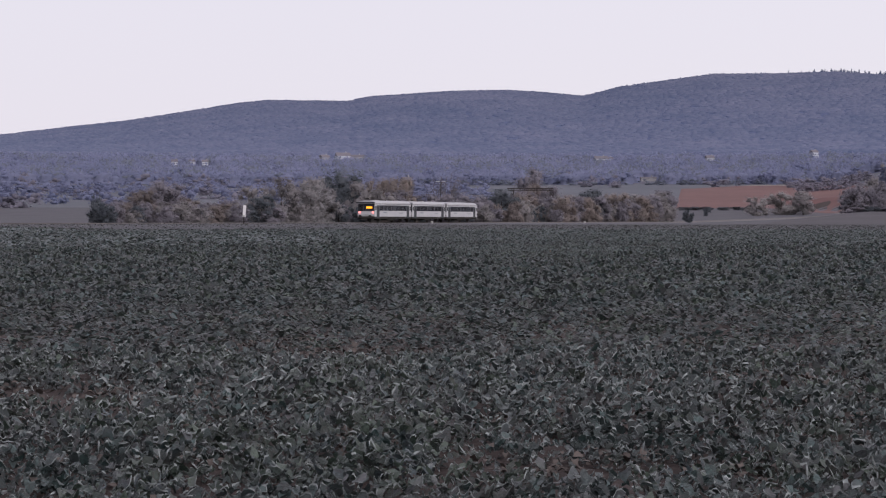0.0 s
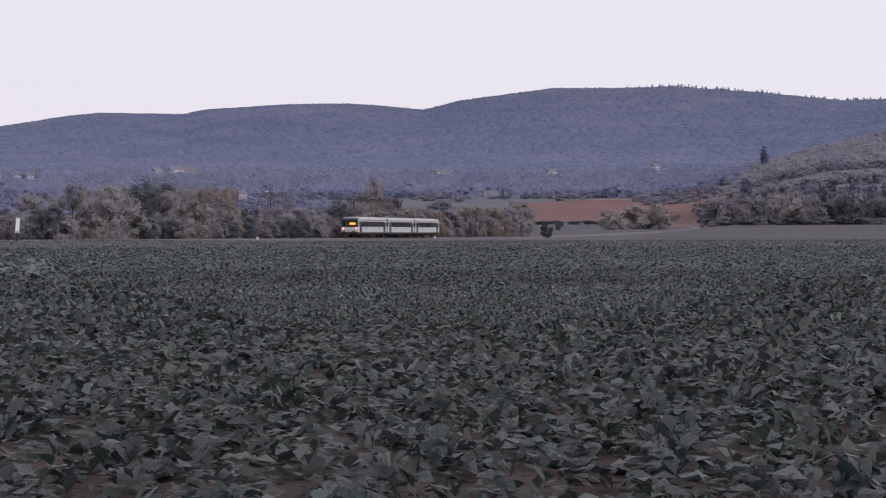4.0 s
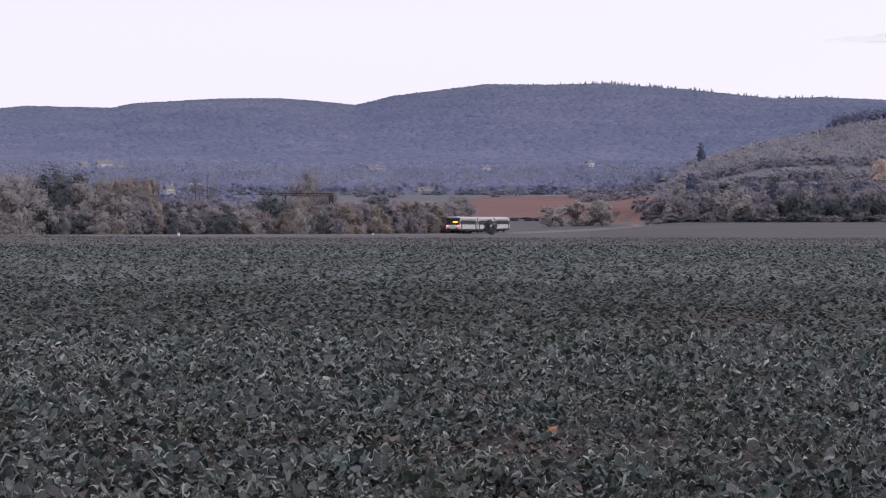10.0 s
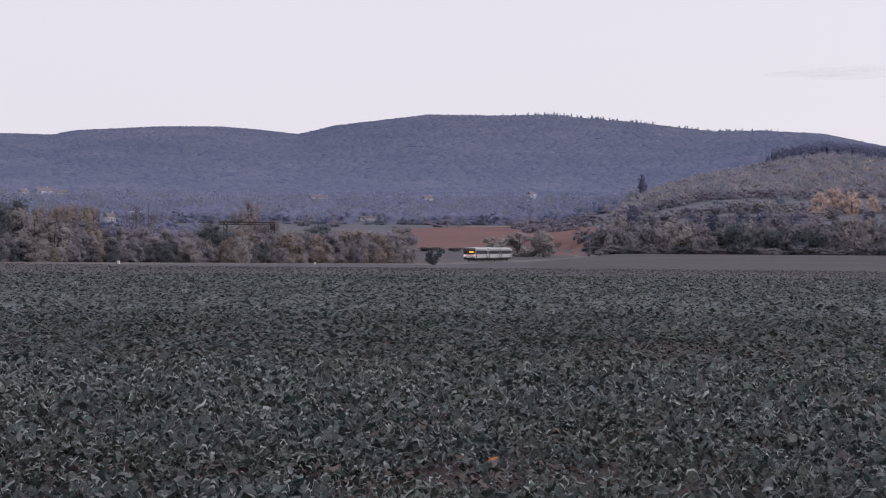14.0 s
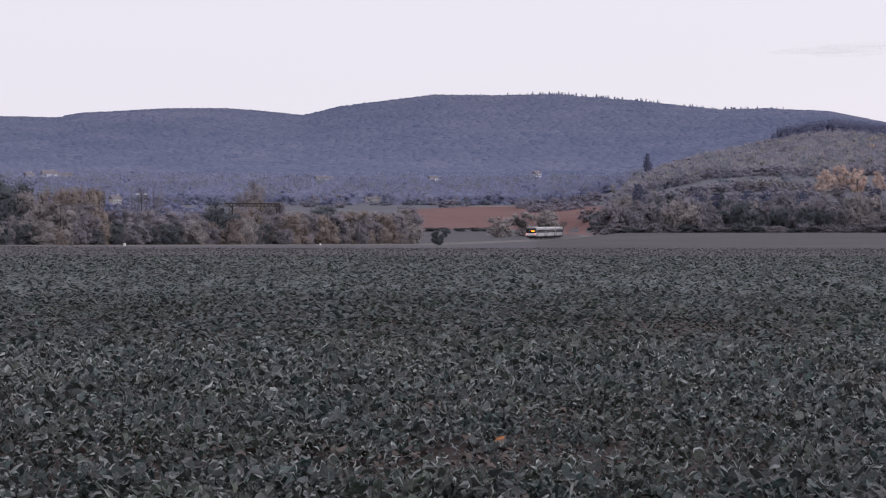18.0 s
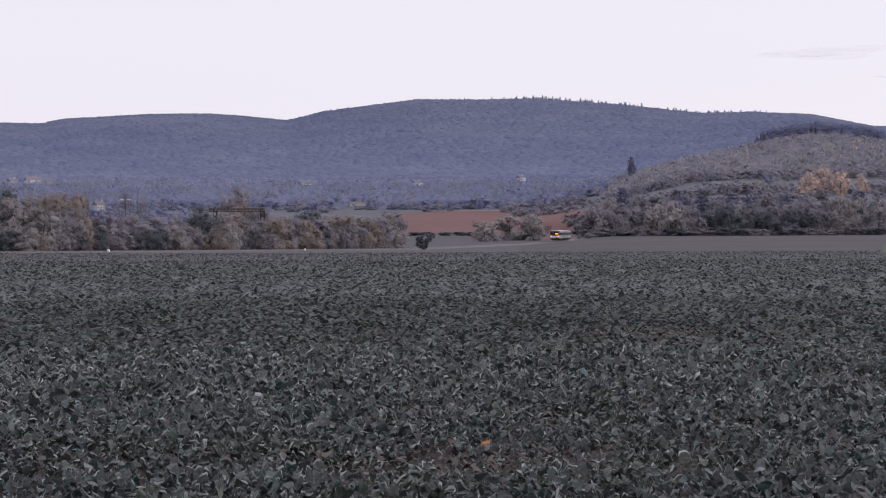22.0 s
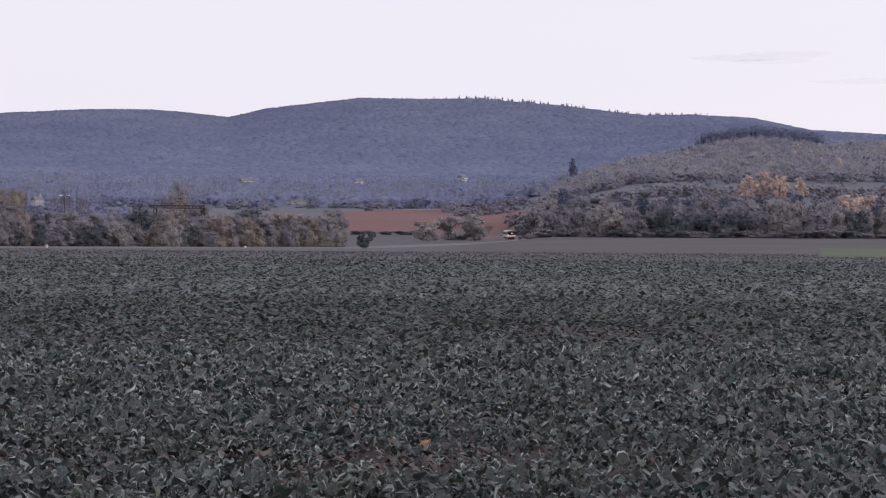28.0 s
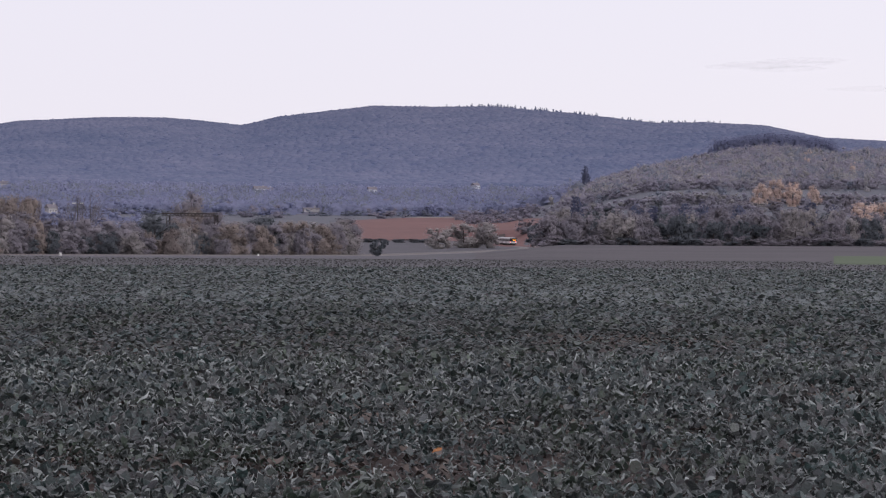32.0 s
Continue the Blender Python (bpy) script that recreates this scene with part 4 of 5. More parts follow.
# woods far off: the rounded tops of a closed canopy
def canopy(rng, n, a0, a1, d0, d1, wide, tall, clearing=-2.0, low=0.62, sprays=0):
    """Arrays of n low domes between azimuths and distances; clearing: how much of the wood is left open."""
    d = np.sqrt(rng.uniform(d0 ** 2, d1 ** 2, n))
    az = np.radians(rng.uniform(a0, a1, n))
    gap = np.sin(d * 0.021 + 2.2 * np.sin(az * 31)) * np.sin(az * 73 + 1.9 * np.sin(d * 0.008)) + 0.35 * np.sin(d * 0.06 + az * 190)
    keep = gap > clearing
    for ha, hd, el, wd, *_ in HOUSES:
        keep &= ~((d < hd + 12) & (np.abs(az - radians(ha)) < (wd * 0.5 + 7) / d) & (d > hd - 190))
    d, az = d[keep], az[keep]
    n = len(d)
    fx, fy = d * np.sin(az), d * np.cos(az)
    fz = land(fx, fy)
    wide, tall = rng.uniform(*wide, n), rng.uniform(*tall, n)
    turn = rng.uniform(0, 6.28, n)
    rings = []
    for share_w, z in ((1.15, low), (0.78, 0.93 if low > 0.5 else 0.72)):
        for k in range(4):
            a = turn + k * np.pi / 2 + (0.5 if z > low else 0)
            w = wide * share_w * rng.uniform(0.75, 1.25, n)
            rings.append(np.stack([fx + w * np.cos(a), fy + w * np.sin(a), fz + tall * (z + rng.normal(0, 0.03, n))], 1))
    rings.append(np.stack([fx + rng.normal(0, 0.6, n), fy + rng.normal(0, 0.6, n), fz + tall], 1))
    V = np.stack(rings, 1).reshape(-1, 3)
    F = [t for k in range(4) for t in ((k, (k + 1) % 4, 4 + (k + 1) % 4), (k, 4 + (k + 1) % 4, 4 + k), (4 + k, 4 + (k + 1) % 4, 8))]
    F = (np.array(F)[None] + (np.arange(n) * 9)[:, None, None]).reshape(-1, 3)
    if not sprays:
        return V, F
    # twigs and leaf sprays that fray the domes
    i = np.repeat(np.arange(n), sprays)
    m = len(i)
    P = np.stack([fx[i] + wide[i] * rng.normal(0, 0.55, m), fy[i] + wide[i] * rng.normal(0, 0.55, m), fz[i] + tall[i] * rng.uniform(0.45, 1.22, m)], 1)
    q1, q2 = rng.normal(size=(m, 3)) * np.array([0.7, 0.7, 0.8]), rng.normal(size=(m, 3)) * np.array([0.8, 0.8, 0.6])
    T = np.stack([P - q1, P + q1, P + q2], 1).reshape(-1, 3)
    return joined([(V, F), (T, np.arange(3 * m).reshape(m, 3))])


rng = np.random.default_rng(11)
n = 6000
d = rng.uniform(3120, 3262, n)
az = np.radians(rng.uniform(-27, 30, n))
fx, fy = d * np.sin(az), d * np.cos(az)
P = np.stack([fx, fy, land(fx, fy) + rng.uniform(8, 11.5, n)], 1)
q1 = rng.normal(size=(n, 3)) * np.array([1.2, 1.2, 0.9])
q2 = rng.normal(size=(n, 3)) * np.array([1.3, 1.3, 0.9])
twigs = np.stack([P - q1, P + q1, P + q2], 1).reshape(-1, 3)
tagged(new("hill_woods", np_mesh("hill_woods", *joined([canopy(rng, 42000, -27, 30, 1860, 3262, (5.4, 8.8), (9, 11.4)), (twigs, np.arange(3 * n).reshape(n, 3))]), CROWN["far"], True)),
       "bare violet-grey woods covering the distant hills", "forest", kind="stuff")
for name, kind, count, a0, a1, d0, d1, wide, tall, sprays, label in (
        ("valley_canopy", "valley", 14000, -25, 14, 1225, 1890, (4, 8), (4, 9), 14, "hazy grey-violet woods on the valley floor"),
        ("valley_dark_canopy", "green", 1700, -25, 14, 1235, 1800, (4, 8), (5, 10), 30, "dark evergreen clumps on the valley floor"),
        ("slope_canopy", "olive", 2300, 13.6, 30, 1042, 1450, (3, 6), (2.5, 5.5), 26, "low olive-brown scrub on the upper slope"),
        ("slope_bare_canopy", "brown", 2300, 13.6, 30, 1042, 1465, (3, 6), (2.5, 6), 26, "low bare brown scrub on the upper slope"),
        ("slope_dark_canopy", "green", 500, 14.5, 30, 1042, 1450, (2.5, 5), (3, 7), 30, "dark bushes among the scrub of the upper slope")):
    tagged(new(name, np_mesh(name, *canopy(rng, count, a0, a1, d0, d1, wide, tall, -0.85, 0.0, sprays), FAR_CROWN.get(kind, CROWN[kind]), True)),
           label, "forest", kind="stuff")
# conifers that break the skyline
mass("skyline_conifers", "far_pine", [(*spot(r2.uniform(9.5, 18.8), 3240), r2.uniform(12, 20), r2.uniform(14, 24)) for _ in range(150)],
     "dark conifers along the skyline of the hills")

# a faint streak of cloud far behind the hills
VEIL = bpy.data.materials.new("thin_cloud")
VEIL.use_nodes = True
vn, vl = VEIL.node_tree.nodes, VEIL.node_tree.links
see = vn.new("ShaderNodeBsdfTransparent")
vmix = vn.new("ShaderNodeMixShader")
vmix.inputs["Fac"].default_value = 0.022
vn["Principled BSDF"].inputs["Base Color"].default_value = (0.6, 0.58, 0.62, 1)
vl.new(see.outputs["BSDF"], vmix.inputs[1])
vl.new(vn["Principled BSDF"].outputs["BSDF"], vmix.inputs[2])
vl.new(vmix.outputs["Shader"], vn["Material Output"].inputs["Surface"])
for az, el, wide, thick in ((20.4, 6.35, 150, 8), (21.3, 6.45, 120, 6), (19.6, 6.3, 110, 5), (20.8, 6.2, 100, 5), (24.5, 5.5, 180, 6)):
    bm = bmesh.new()
    bmesh.ops.create_uvsphere(bm, u_segments=24, v_segments=10, radius=1)
    for v in bm.verts:
        w = 1 + 0.35 * noise.noise(v.co * 2.3 + Vector((az, el, 0)))
        v.co = Vector((v.co.x * wide * w, v.co.y * 60, v.co.z * thick * w))
    x, y = spot(az, 4600)
    cl = part("backdrop_cloud", bm, VEIL, None)
    cl.matrix_basis = pose(x, y, rise(4600, el), 0, 0, -az)
    tagged(cl, "thin grey streak of evening cloud", kind="structure")

# ---- the train ----
WHITE = mat("white_coach_paint", (0.44, 0.435, 0.45), (0.58, 0.57, 0.585), 0.8, 0.45, 0.05, 10)
GREY_BAND = mat("grey_coach_paint", (0.085, 0.086, 0.10), (0.125, 0.126, 0.145), 0.8, 0.45, 0.05, 10)
HIGHLIGHT = mat("pale_window_highlight", (0.40, 0.39, 0.38), (0.52, 0.51, 0.50), 2, 0.9)
DOOR = mat("dark_door_paint", (0.032, 0.038, 0.043), (0.055, 0.062, 0.07), 0.8, 0.45, 0.05, 10)
ROOF = mat("coach_roof_paint", (0.34, 0.335, 0.345), (0.46, 0.45, 0.465), 0.6, 0.6, 0.1, 10)
UNDER = mat("underframe_dirt", (0.02, 0.018, 0.017), (0.05, 0.045, 0.042), 1.5, 0.9, 0.3)
PANE = glass("coach_glass", (0.30, 0.31, 0.36))
PANE.node_tree.nodes["Principled BSDF"].inputs["IOR"].default_value = 1.4
DARK_PANE = mat("dark_windscreen", (0.045, 0.046, 0.054), (0.07, 0.072, 0.082), 1, 0.15)
ORANGE = glow("destination_display_light", (1.0, 0.37, 0.02), 2.0)
RED = glow("tail_light", (1.0, 0.16, 0.15), 4.0)
GREY_TEXT = mat("grey_lettering", (0.25, 0.27, 0.3), (0.3, 0.32, 0.35), 3, 0.6)
SEAT = mat("seat_cloth", (0.05, 0.06, 0.09), (0.08, 0.09, 0.13), 3, 0.9)
W, HL = 1.52, 6.65
HIGHLIGHTS = {"tail_railcar": (1, 4), "middle_coach": (0, 3, 5), "front_railcar": (2, 6)}


def coach(name, label):
    c = tagged(new(name), label, "railcar", "coaches of the train")
    part("underframe", boxed(-1.42, -6.5, 0.55, 1.42, 6.5, 1.02, 0.05), UNDER, c)
    part("fuel_tank", boxed(-1.25, -1.6, 0.32, 1.25, 1.4, 0.66, 0.08), UNDER, c)
    part("floor", boxed(-W + 0.05, -HL + 0.1, 1.0, W - 0.05, HL - 0.1, 1.08), UNDER, c)
    for sx in (-1, 1):
        x0, x1 = (W - 0.07, W) if sx > 0 else (-W, -W + 0.07)
        part("side_panel", boxed(x0, -4.95, 0.92, x1, 4.95, 1.86, 0.02), WHITE, c)
        part("cant_rail", boxed(x0, -HL + 0.05, 2.72, x1, HL - 0.05, 2.98, 0.015), WHITE, c)
        xs = sorted((sx * (W - 0.05), sx * (W - 0.01)))
        for i in range(8):
            y = -4.95 + i * 9.9 / 7
            part("window_pillar", boxed(x0, y - 0.07, 1.86, x1, y + 0.07, 2.76), GREY_BAND, c)
            if i < 7:
                pane = part("side_window", boxed(xs[0], y + 0.07, 1.9, xs[1], y - 0.07 + 9.9 / 7, 2.76), PANE, c)
                # added pale panel that imitates a white highlight in the glass
                if i in HIGHLIGHTS[name]:
                    part("window_highlight", boxed(sx * (W - 0.16) - 0.01, y + 0.1, 2.2, sx * (W - 0.16) + 0.01, y + 0.75, 2.74), HIGHLIGHT, c, "pale panel behind the glass standing for a bright highlight")
        for sy in (-1, 1):
            ya, yb = sorted((sy * 4.97, sy * 5.95))
            d = part("door", boxed(x0, ya, 0.72, x1, yb, 2.72, 0.02), DOOR, c, "dark double passenger door")
            part("door_window", boxed(min(sx * (W - 0.02), sx * (W + 0.012)), ya + 0.15, 1.75, max(sx * (W - 0.02), sx * (W + 0.012)), yb - 0.15, 2.5), DARK_PANE, d)
            ya, yb = sorted((sy * 5.95, sy * (HL - 0.02)))
            part("corner_panel", boxed(x0, ya, 0.92, x1, yb, 2.72, 0.02), WHITE, c)
            part("corner_window", boxed(min(sx * (W - 0.02), sx * (W + 0.012)), ya + 0.12, 1.95, max(sx * (W - 0.02), sx * (W + 0.012)), yb - 0.12, 2.6), DARK_PANE, c)
        part("gutter", boxed(min(sx * (W - 0.02), sx * (W + 0.035)), -HL, 2.9, max(sx * (W - 0.02), sx * (W + 0.035)), HL, 2.945), DARK_PANE, c, "dark gutter under the roof edge")
        part("lettering", boxed(min(sx * W, sx * (W + 0.006)), -3.6, 1.5, max(sx * W, sx * (W + 0.006)), -2.3, 1.68), GREY_TEXT, c, "grey lettering on the side")
        part("lettering", boxed(min(sx * W, sx * (W + 0.006)), 2.2, 1.45, max(sx * W, sx * (W + 0.006)), 3.6, 1.56), GREY_TEXT, c, "grey lettering on the side")
    # roof: a shallow vault
    bm = bmesh.new()
    prof = [(-W - 0.03, 2.95), (-W + 0.02, 3.12), (-1.15, 3.34), (-0.6, 3.46), (0, 3.5), (0.6, 3.46), (1.15, 3.34), (W - 0.02, 3.12), (W + 0.03, 2.95)]
    loops = [[bm.verts.new((x, y, z)) for x, z in prof] for y in (-HL - 0.12, HL + 0.12)]
    for i in range(len(prof) - 1):
        bm.faces.new((loops[0][i], loops[0][i + 1], loops[1][i + 1], loops[1][i]))
    bm.faces.new(loops[0][::-1])
    bm.faces.new(loops[1])
    bm.faces.new((loops[0][0], loops[1][0], loops[1][-1], loops[0][-1]))
    bmesh.ops.recalc_face_normals(bm, faces=bm.faces[:])
    part("roof", bm, ROOF, c, "pale grey vaulted roof")
    for y in (-3.5, 0.2, 3.6):
        part("roof_vent", boxed(-0.3, y - 0.4, 3.42, 0.3, y + 0.4, 3.53, 0.03), ROOF, c)
    for sy in (-1, 1):
        y0, y1 = sorted((sy * HL, sy * (HL - 0.07)))
        e = part("end_wall", boxed(-W + 0.02, y0, 0.92, W - 0.02, y1, 1.76, 0.03), WHITE, c)
        part("bumper_beam", boxed(-1.35, min(sy * HL, sy * (HL + 0.12)), 0.62, 1.35, max(sy * HL, sy * (HL + 0.12)), 0.98, 0.03), UNDER, c)
        for xa_, xb_ in ((-1.4, -0.52), (-0.42, 0.42), (0.52, 1.4)):
            part("windscreen", boxed(xa_, min(sy * (HL - 0.05), sy * (HL - 0.01)), 1.76, xb_, max(sy * (HL - 0.05), sy * (HL - 0.01)), 2.86), PANE, c)
        for xa_, xb_ in ((-W + 0.02, -1.4), (-0.52, -0.42), (0.42, 0.52), (1.4, W - 0.02)):
            part("windscreen_pillar", boxed(xa_, y0, 1.76, xb_, y1, 2.86), GREY_BAND, c)
        part("header_panel", boxed(-W + 0.02, y0, 2.86, W - 0.02, y1, 3.1), DARK_PANE, c)
        part("visor", boxed(-W - 0.02, min(sy * (HL - 0.1), sy * (HL + 0.45)), 3.06, W + 0.02, max(sy * (HL - 0.1), sy * (HL + 0.45)), 3.24, 0.03), DARK_PANE, c)
        part("stripe", boxed(-W + 0.1, min(sy * (HL + 0.005), sy * HL), 1.1, W - 0.1, max(sy * (HL + 0.005), sy * HL), 1.2), GREY_BAND, c)
        for sx in (-1, 1):
            bm = bmesh.new()
            tube(bm, (sx * 0.87, sy * (HL + 0.05), 0.98), (sx * 0.87, sy * (HL + 0.42), 0.98), 0.09, 0.09, 10)
            tube(bm, (sx * 0.87, sy * (HL + 0.42), 0.98), (sx * 0.87, sy * (HL + 0.47), 0.98), 0.2, 0.2, 12)
            part("buffer", bm, UNDER, c)
            bm = bmesh.new()
            tube(bm, (sx * 1.18, sy * (HL - 0.02), 1.6), (sx * 1.18, sy * (HL + 0.05), 1.6), 0.15, 0.14, 12)
            part("lamp_housing", bm, UNDER if name != "tail_railcar" or sy > 0 else RED, c, "" if name != "tail_railcar" or sy > 0 else "glowing red tail light")
            bm = bmesh.new()
            tube(bm, (-0.78 if sx < 0 else 0.68, sy * 4.0, 0.42), (-0.68 if sx < 0 else 0.78, sy * 4.0, 0.42), 0.42, 0.42, 16)
            part("wheel", bm, UNDER, c)
            part("axle_box", boxed(sx * 0.95 - 0.12, sy * 4.0 - 0.3, 0.3, sx * 0.95 + 0.12, sy * 4.0 + 0.3, 0.6, 0.03), UNDER, c)
        if name == "tail_railcar" and sy < 0:
            for i in range(5):
                part("display_segment", boxed(0.0 + i * 0.21, -HL - 0.02, 2.22, 0.18 + i * 0.21, -HL + 0.01, 2.52), ORANGE, c, "glowing orange destination display")
    for i in range(6):
        y = -3.9 + i * 1.36
        for x in (-0.95, 0.95):
            part("seat", boxed(x - 0.42, y, 1.08, x + 0.42, y + 0.12, 2.12, 0.04), SEAT, c)
    return c


cars = [coach("tail_railcar", "white and grey railcar with lit orange display and red tail lights"),
        coach("middle_coach", "white and grey coach in the middle of a short train"),
        coach("front_railcar", "white and grey railcar leading a short train")]


# ---- railway furniture ----
PAINT = mat("white_board_paint", (0.6, 0.58, 0.58), (0.75, 0.73, 0.73), 3, 0.6)
STEEL = mat("dark_steel", (0.03, 0.026, 0.026), (0.07, 0.06, 0.058), 2, 0.7, 0.2, metal=0.3)
LAMP = mat("pale_lamp_housing", (0.6, 0.6, 0.62), (0.75, 0.75, 0.78), 3, 0.5)
STONE = mat("white_stone", (0.5, 0.48, 0.47), (0.68, 0.66, 0.65), 3, 0.8, 0.3)


def base(az, d):
    x, y = spot(az, d)
    return x, y, ground_at(x, y)


x, y, z = base(-12.28, 168)
board = tagged(new("whistle_board"), "tall white board on a leaning post by the track", "railway sign")
board.matrix_basis = pose(x, y, z, 0, 4, 8)
part("post", tube(bmesh.new(), (0, 0, -0.2), (0, 0, 1.2), 0.07, 0.07), STEEL, board)
part("plate", boxed(-0.21, -0.03, 1.0, 0.21, 0.03, 2.6, 0.015), PAINT, board, "white upright plate")

x, y, z = base(-2.76, 292)
lamp_post = tagged(new("lamp_post"), "tall steel lamp post with two pale lamp heads", "lamp post")
lamp_post.matrix_basis = pose(x, y, z, 0, 0, 4)
top = rise(292, 1.6) - z
part("pole", tube(bmesh.new(), (0, 0, -0.2), (0, 0, top), 0.11, 0.07, 8), STEEL, lamp_post)
part("crossarm", tube(bmesh.new(), (-0.9, 0, top), (0.9, 0, top), 0.05, 0.05), STEEL, lamp_post)
for sx in (-1, 1):
    part("lamp_head", boxed(sx * 0.6 - 0.35, -0.16, top + 0.02, sx * 0.6 + 0.35, 0.16, top + 0.2, 0.04), LAMP, lamp_post)


def lattice(a, b, w, h, bays):
    """A square lattice beam from a to b: four chords and diagonals."""
    bm = bmesh.new()
    a, b = Vector(a), Vector(b)
    q = (b - a).to_track_quat("Z", "Y")
    corner = [q @ Vector((sx * w / 2, sy * h / 2, 0)) for sx, sy in ((-1, -1), (1, -1), (1, 1), (-1, 1))]
    for c in corner:
        tube(bm, a + c, b + c, 0.06, 0.06, 4)
    for i in range(bays):
        p, s = a + (b - a) * (i / bays), a + (b - a) * ((i + 1) / bays)
        for j in range(4):
            c0, c1 = corner[j], corner[(j + 1) % 4]
            if i % 2:
                c0, c1 = c1, c0
            tube(bm, p + c0, s + c1, 0.035, 0.035, 4)
    return bm


xa, ya, za = base(-0.02, 322)
xb, yb, zb = base(1.83, 322)
gantry = tagged(new("overhead_gantry"), "rusty dark steel lattice gantry over a second railway line", "gantry")
zt = rise(322, 1.28)
part("beam", lattice((xa, ya, zt), (xb, yb, zt), 0.5, 0.5, 16), STEEL, gantry)
part("mast", lattice((xb - 0.3, yb, zb - 0.2), (xb - 0.3, yb, zt), 0.7, 0.7, 10), STEEL, gantry)
part("mast", lattice((xa + 1.2, ya, za - 0.2), (xa + 1.2, ya, zt), 0.7, 0.7, 10), STEEL, gantry)
part("cable_tray", boxed(0, 0, 0, 1, 1, 1), STEEL, gantry).matrix_basis = Matrix.Translation((xa, ya - 0.3, zt + 0.1)) @ Matrix.Rotation(math.atan2(yb - ya, xb - xa), 4, "Z") @ Matrix.Diagonal((math.hypot(xb - xa, yb - ya), 0.3, 0.16, 1))
for u in (0.14,):
    px, py = xa + (xb - xa) * u, ya + (yb - ya) * u
    part("insulator", tube(bmesh.new(), (px, py, zt - 0.3), (px, py, zt - 1.2), 0.14, 0.1, 8), STEEL, gantry)

for az, d in ((-3.32, 212), (3.19, 278)):
    x, y, z = base(az, d)
    st = tagged(new("marker_stone"), "small white distance stone beside the track", "marker stone", "marker stones")
    st.matrix_basis = pose(x, y, z, 0, 0, az * 9)
    part("stone", boxed(-0.15, -0.12, -0.1, 0.15, 0.12, 0.44, 0.06), STONE, st)
x, y, z = base(4.87, 345)
sp = tagged(new("signal_post"), "thin pale post with a small white plate", "railway sign")
sp.matrix_basis = pose(x, y, z)
part("post", tube(bmesh.new(), (0, 0, -0.1), (0, 0, 2.6), 0.06, 0.06), PAINT, sp)
part("plate", boxed(-0.25, -0.03, 2.1, 0.25, 0.03, 2.7, 0.01), PAINT, sp)

# heap of pale gravel
x, y, z = base(13.05, 545)
bm = bmesh.new()
bmesh.ops.create_grid(bm, x_segments=28, y_segments=16, size=1)
for v in bm.verts:
    rr = math.hypot(v.co.x, v.co.y)
    hgt = max(0, 1 - rr) ** 0.8 * (1 + 0.5 * noise.noise(Vector((v.co.x * 4, v.co.y * 4, 2))))
    v.co = Vector((v.co.x * 6.5, v.co.y * 3.5, hgt * 1.7 - 0.12))
heap = part("gravel_heap", bm, PALE_SOIL, None)
heap.location = (x, y, z)
tagged(heap, "low heap of pale gravel beside the track", "gravel heap")

# ---- village ----
WALLS = [mat("house_wall", (0.50, 0.51, 0.56), (0.63, 0.64, 0.69), 0.5, 0.9, 0.2), mat("grey_house_wall", (0.33, 0.32, 0.33), (0.45, 0.43, 0.43), 0.5, 0.9, 0.2)]
TILES = mat("roof_tile", (0.14, 0.13, 0.15), (0.2, 0.18, 0.2), 0.8, 0.9, 0.3, 10, 0.5)
HOUSE_GLASS = mat("house_window", (0.10, 0.105, 0.13), (0.15, 0.155, 0.18), 1, 0.2)


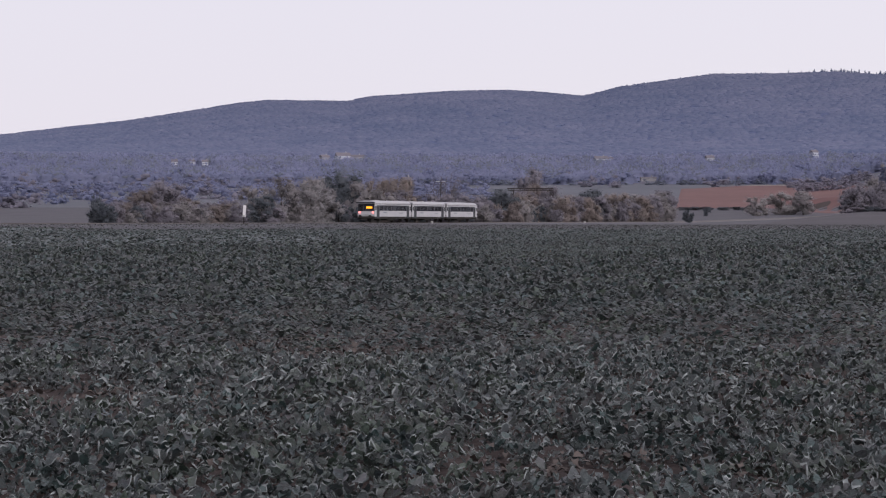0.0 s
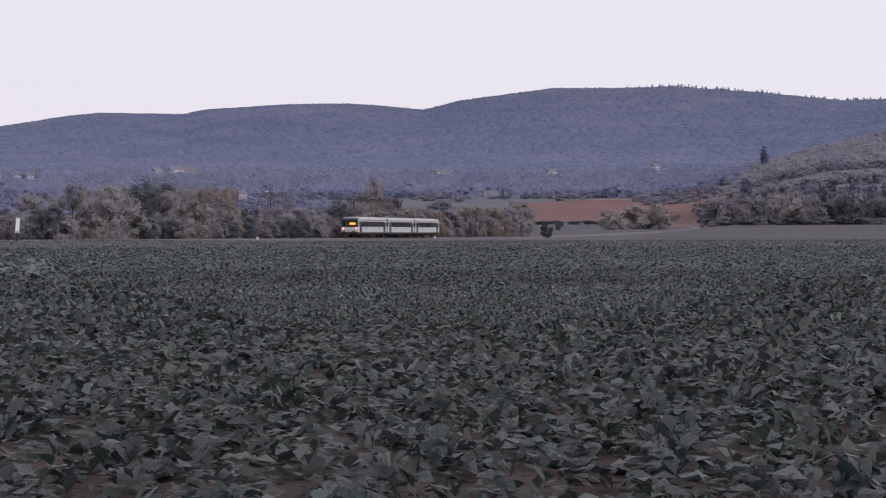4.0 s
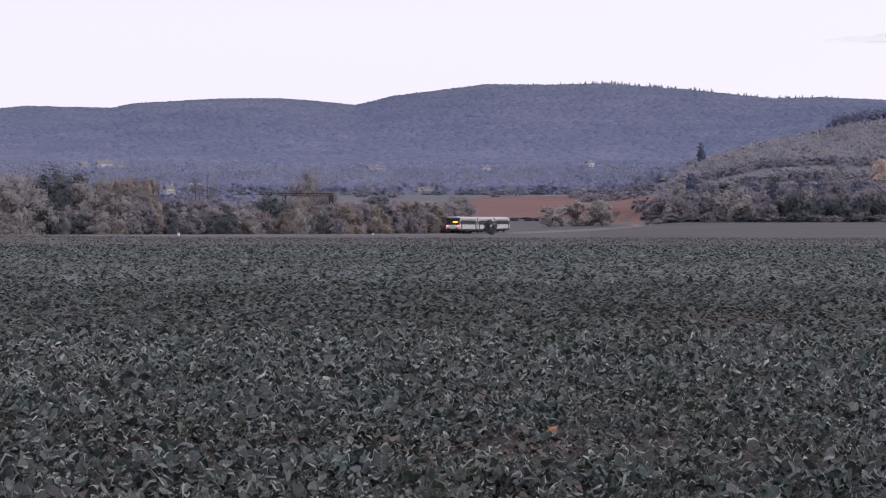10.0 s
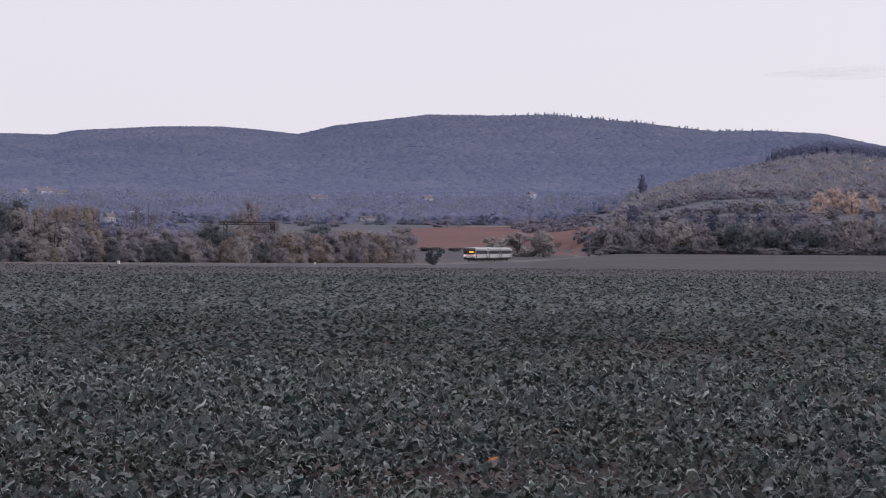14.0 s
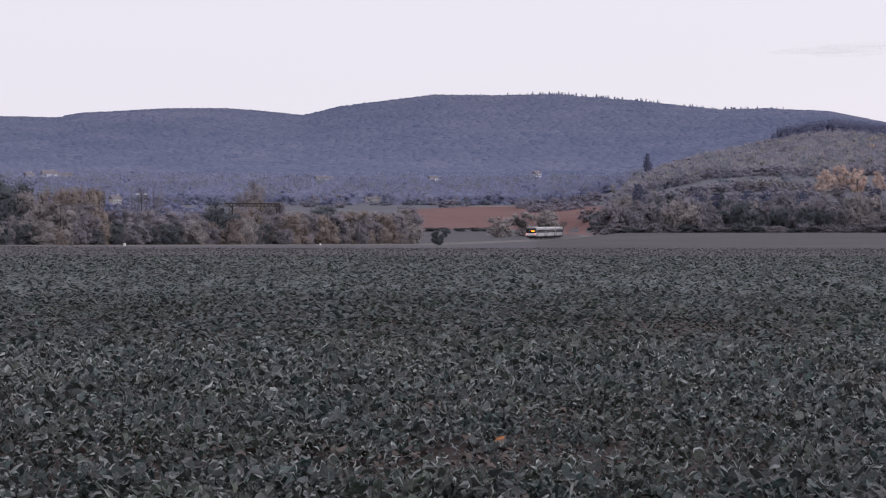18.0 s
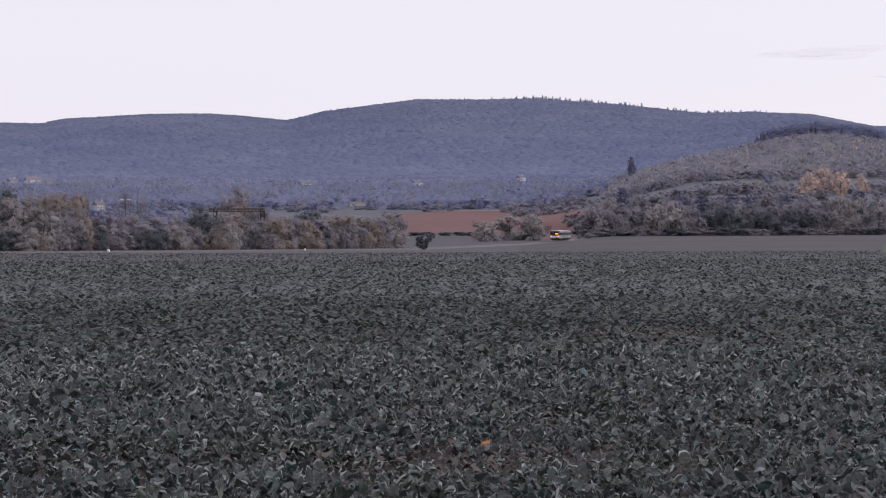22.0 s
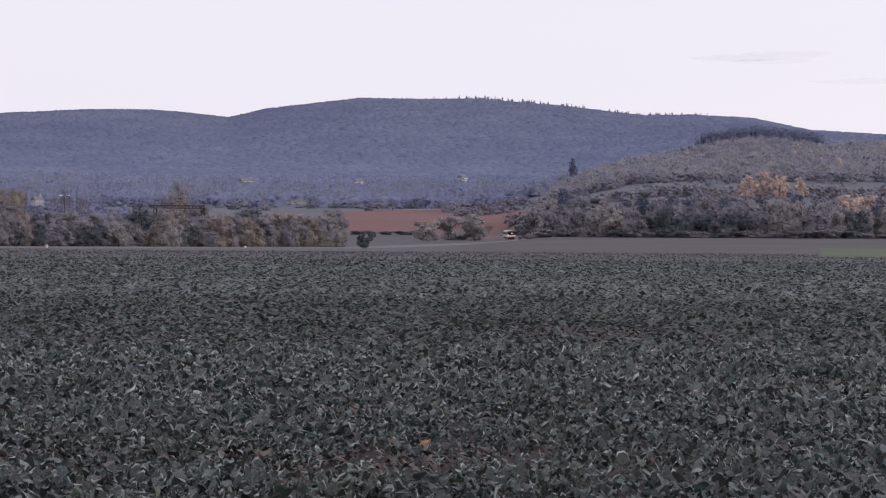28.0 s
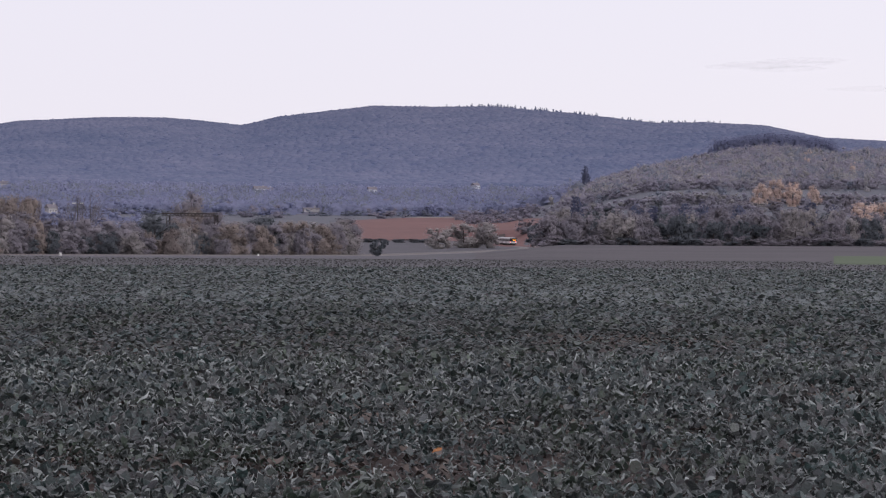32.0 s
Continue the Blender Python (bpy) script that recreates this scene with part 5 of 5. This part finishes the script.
def house(az, d, el, wide, deep, high, turn, wall):
    x, y, z = base(az, d)
    h = tagged(new("house"), "small pale rendered house with a pitched roof in the village", "house", "village houses")
    h.matrix_basis = pose(x, y, max(z - 0.5, rise(d, el) - high * 1.5), 0, 0, turn)
    part("wall", boxed(-wide / 2, -deep / 2, -6, wide / 2, deep / 2, high), WALLS[wall], h)
    bm = bmesh.new()
    e = 0.5
    v = [bm.verts.new(p) for p in ((-wide / 2 - e, -deep / 2 - e, high), (wide / 2 + e, -deep / 2 - e, high), (wide / 2 + e, deep / 2 + e, high),
                                   (-wide / 2 - e, deep / 2 + e, high), (-wide / 2 - e, 0, high * 1.6), (wide / 2 + e, 0, high * 1.6))]
    for f in ((0, 1, 5, 4), (2, 3, 4, 5), (1, 2, 5), (3, 0, 4), (3, 2, 1, 0)):
        bm.faces.new([v[i] for i in f])
    roof = part("roof", bm, TILES, h)
    part("chimney", boxed(wide * 0.2, -0.4, high * 1.2, wide * 0.2 + 0.8, 0.4, high * 1.6 + 1.2), WALLS[1], roof)
    for i in range(3):
        wx = -wide / 2 + wide * (i + 0.5) / 3
        part("window", boxed(wx - 0.45, -deep / 2 - 0.05, high * 0.45, wx + 0.45, -deep / 2 + 0.05, high * 0.7), HOUSE_GLASS, h)


for row in HOUSES:
    house(*row)

# one orange leaf in the crop
bm = bmesh.new()
pts = [(0, 0, 0), (0.05, 0.03, 0.02), (0.11, 0.02, 0.03), (0.16, 0, 0.02), (0.11, -0.05, 0.015), (0.05, -0.045, 0.02)]
vs = [bm.verts.new(p) for p in pts]
bm.faces.new(vs)
r = bmesh.ops.extrude_face_region(bm, geom=bm.faces[:])
for v in r["geom"]:
    if isinstance(v, bmesh.types.BMVert):
        v.co.z += 0.004
fallen = part("fallen_leaf", bm, mat("orange_leaf", (0.20, 0.085, 0.035), (0.32, 0.14, 0.055), 8, 0.7), None)
fallen.matrix_basis = pose(1.86, 11.65, ground_at(1.9, 11.65) + 0.2, 12, -14, 20) @ Matrix.Scale(0.55, 4)
tagged(fallen, "single orange withered leaf lying on the crop", "leaf")


def motions():
    """The train runs away along the track, gathering speed gently."""
    for k, car in enumerate(cars):
        rows = []
        for i in range(65):
            t = i * 0.5
            s = -1.0 + 14.9 * t + 0.047 * t * t + 7 + 13.8 * k
            x, y, h = track(s)
            grade = math.degrees(math.atan2(rail_top(s + 4) - rail_top(s - 4), 8))
            rows.append((t, pose(x, y, rail_top(s), 0, 0, -math.degrees(h)) @ pose(0, 0, 0, grade)))
        walk(car, rows)


motions()
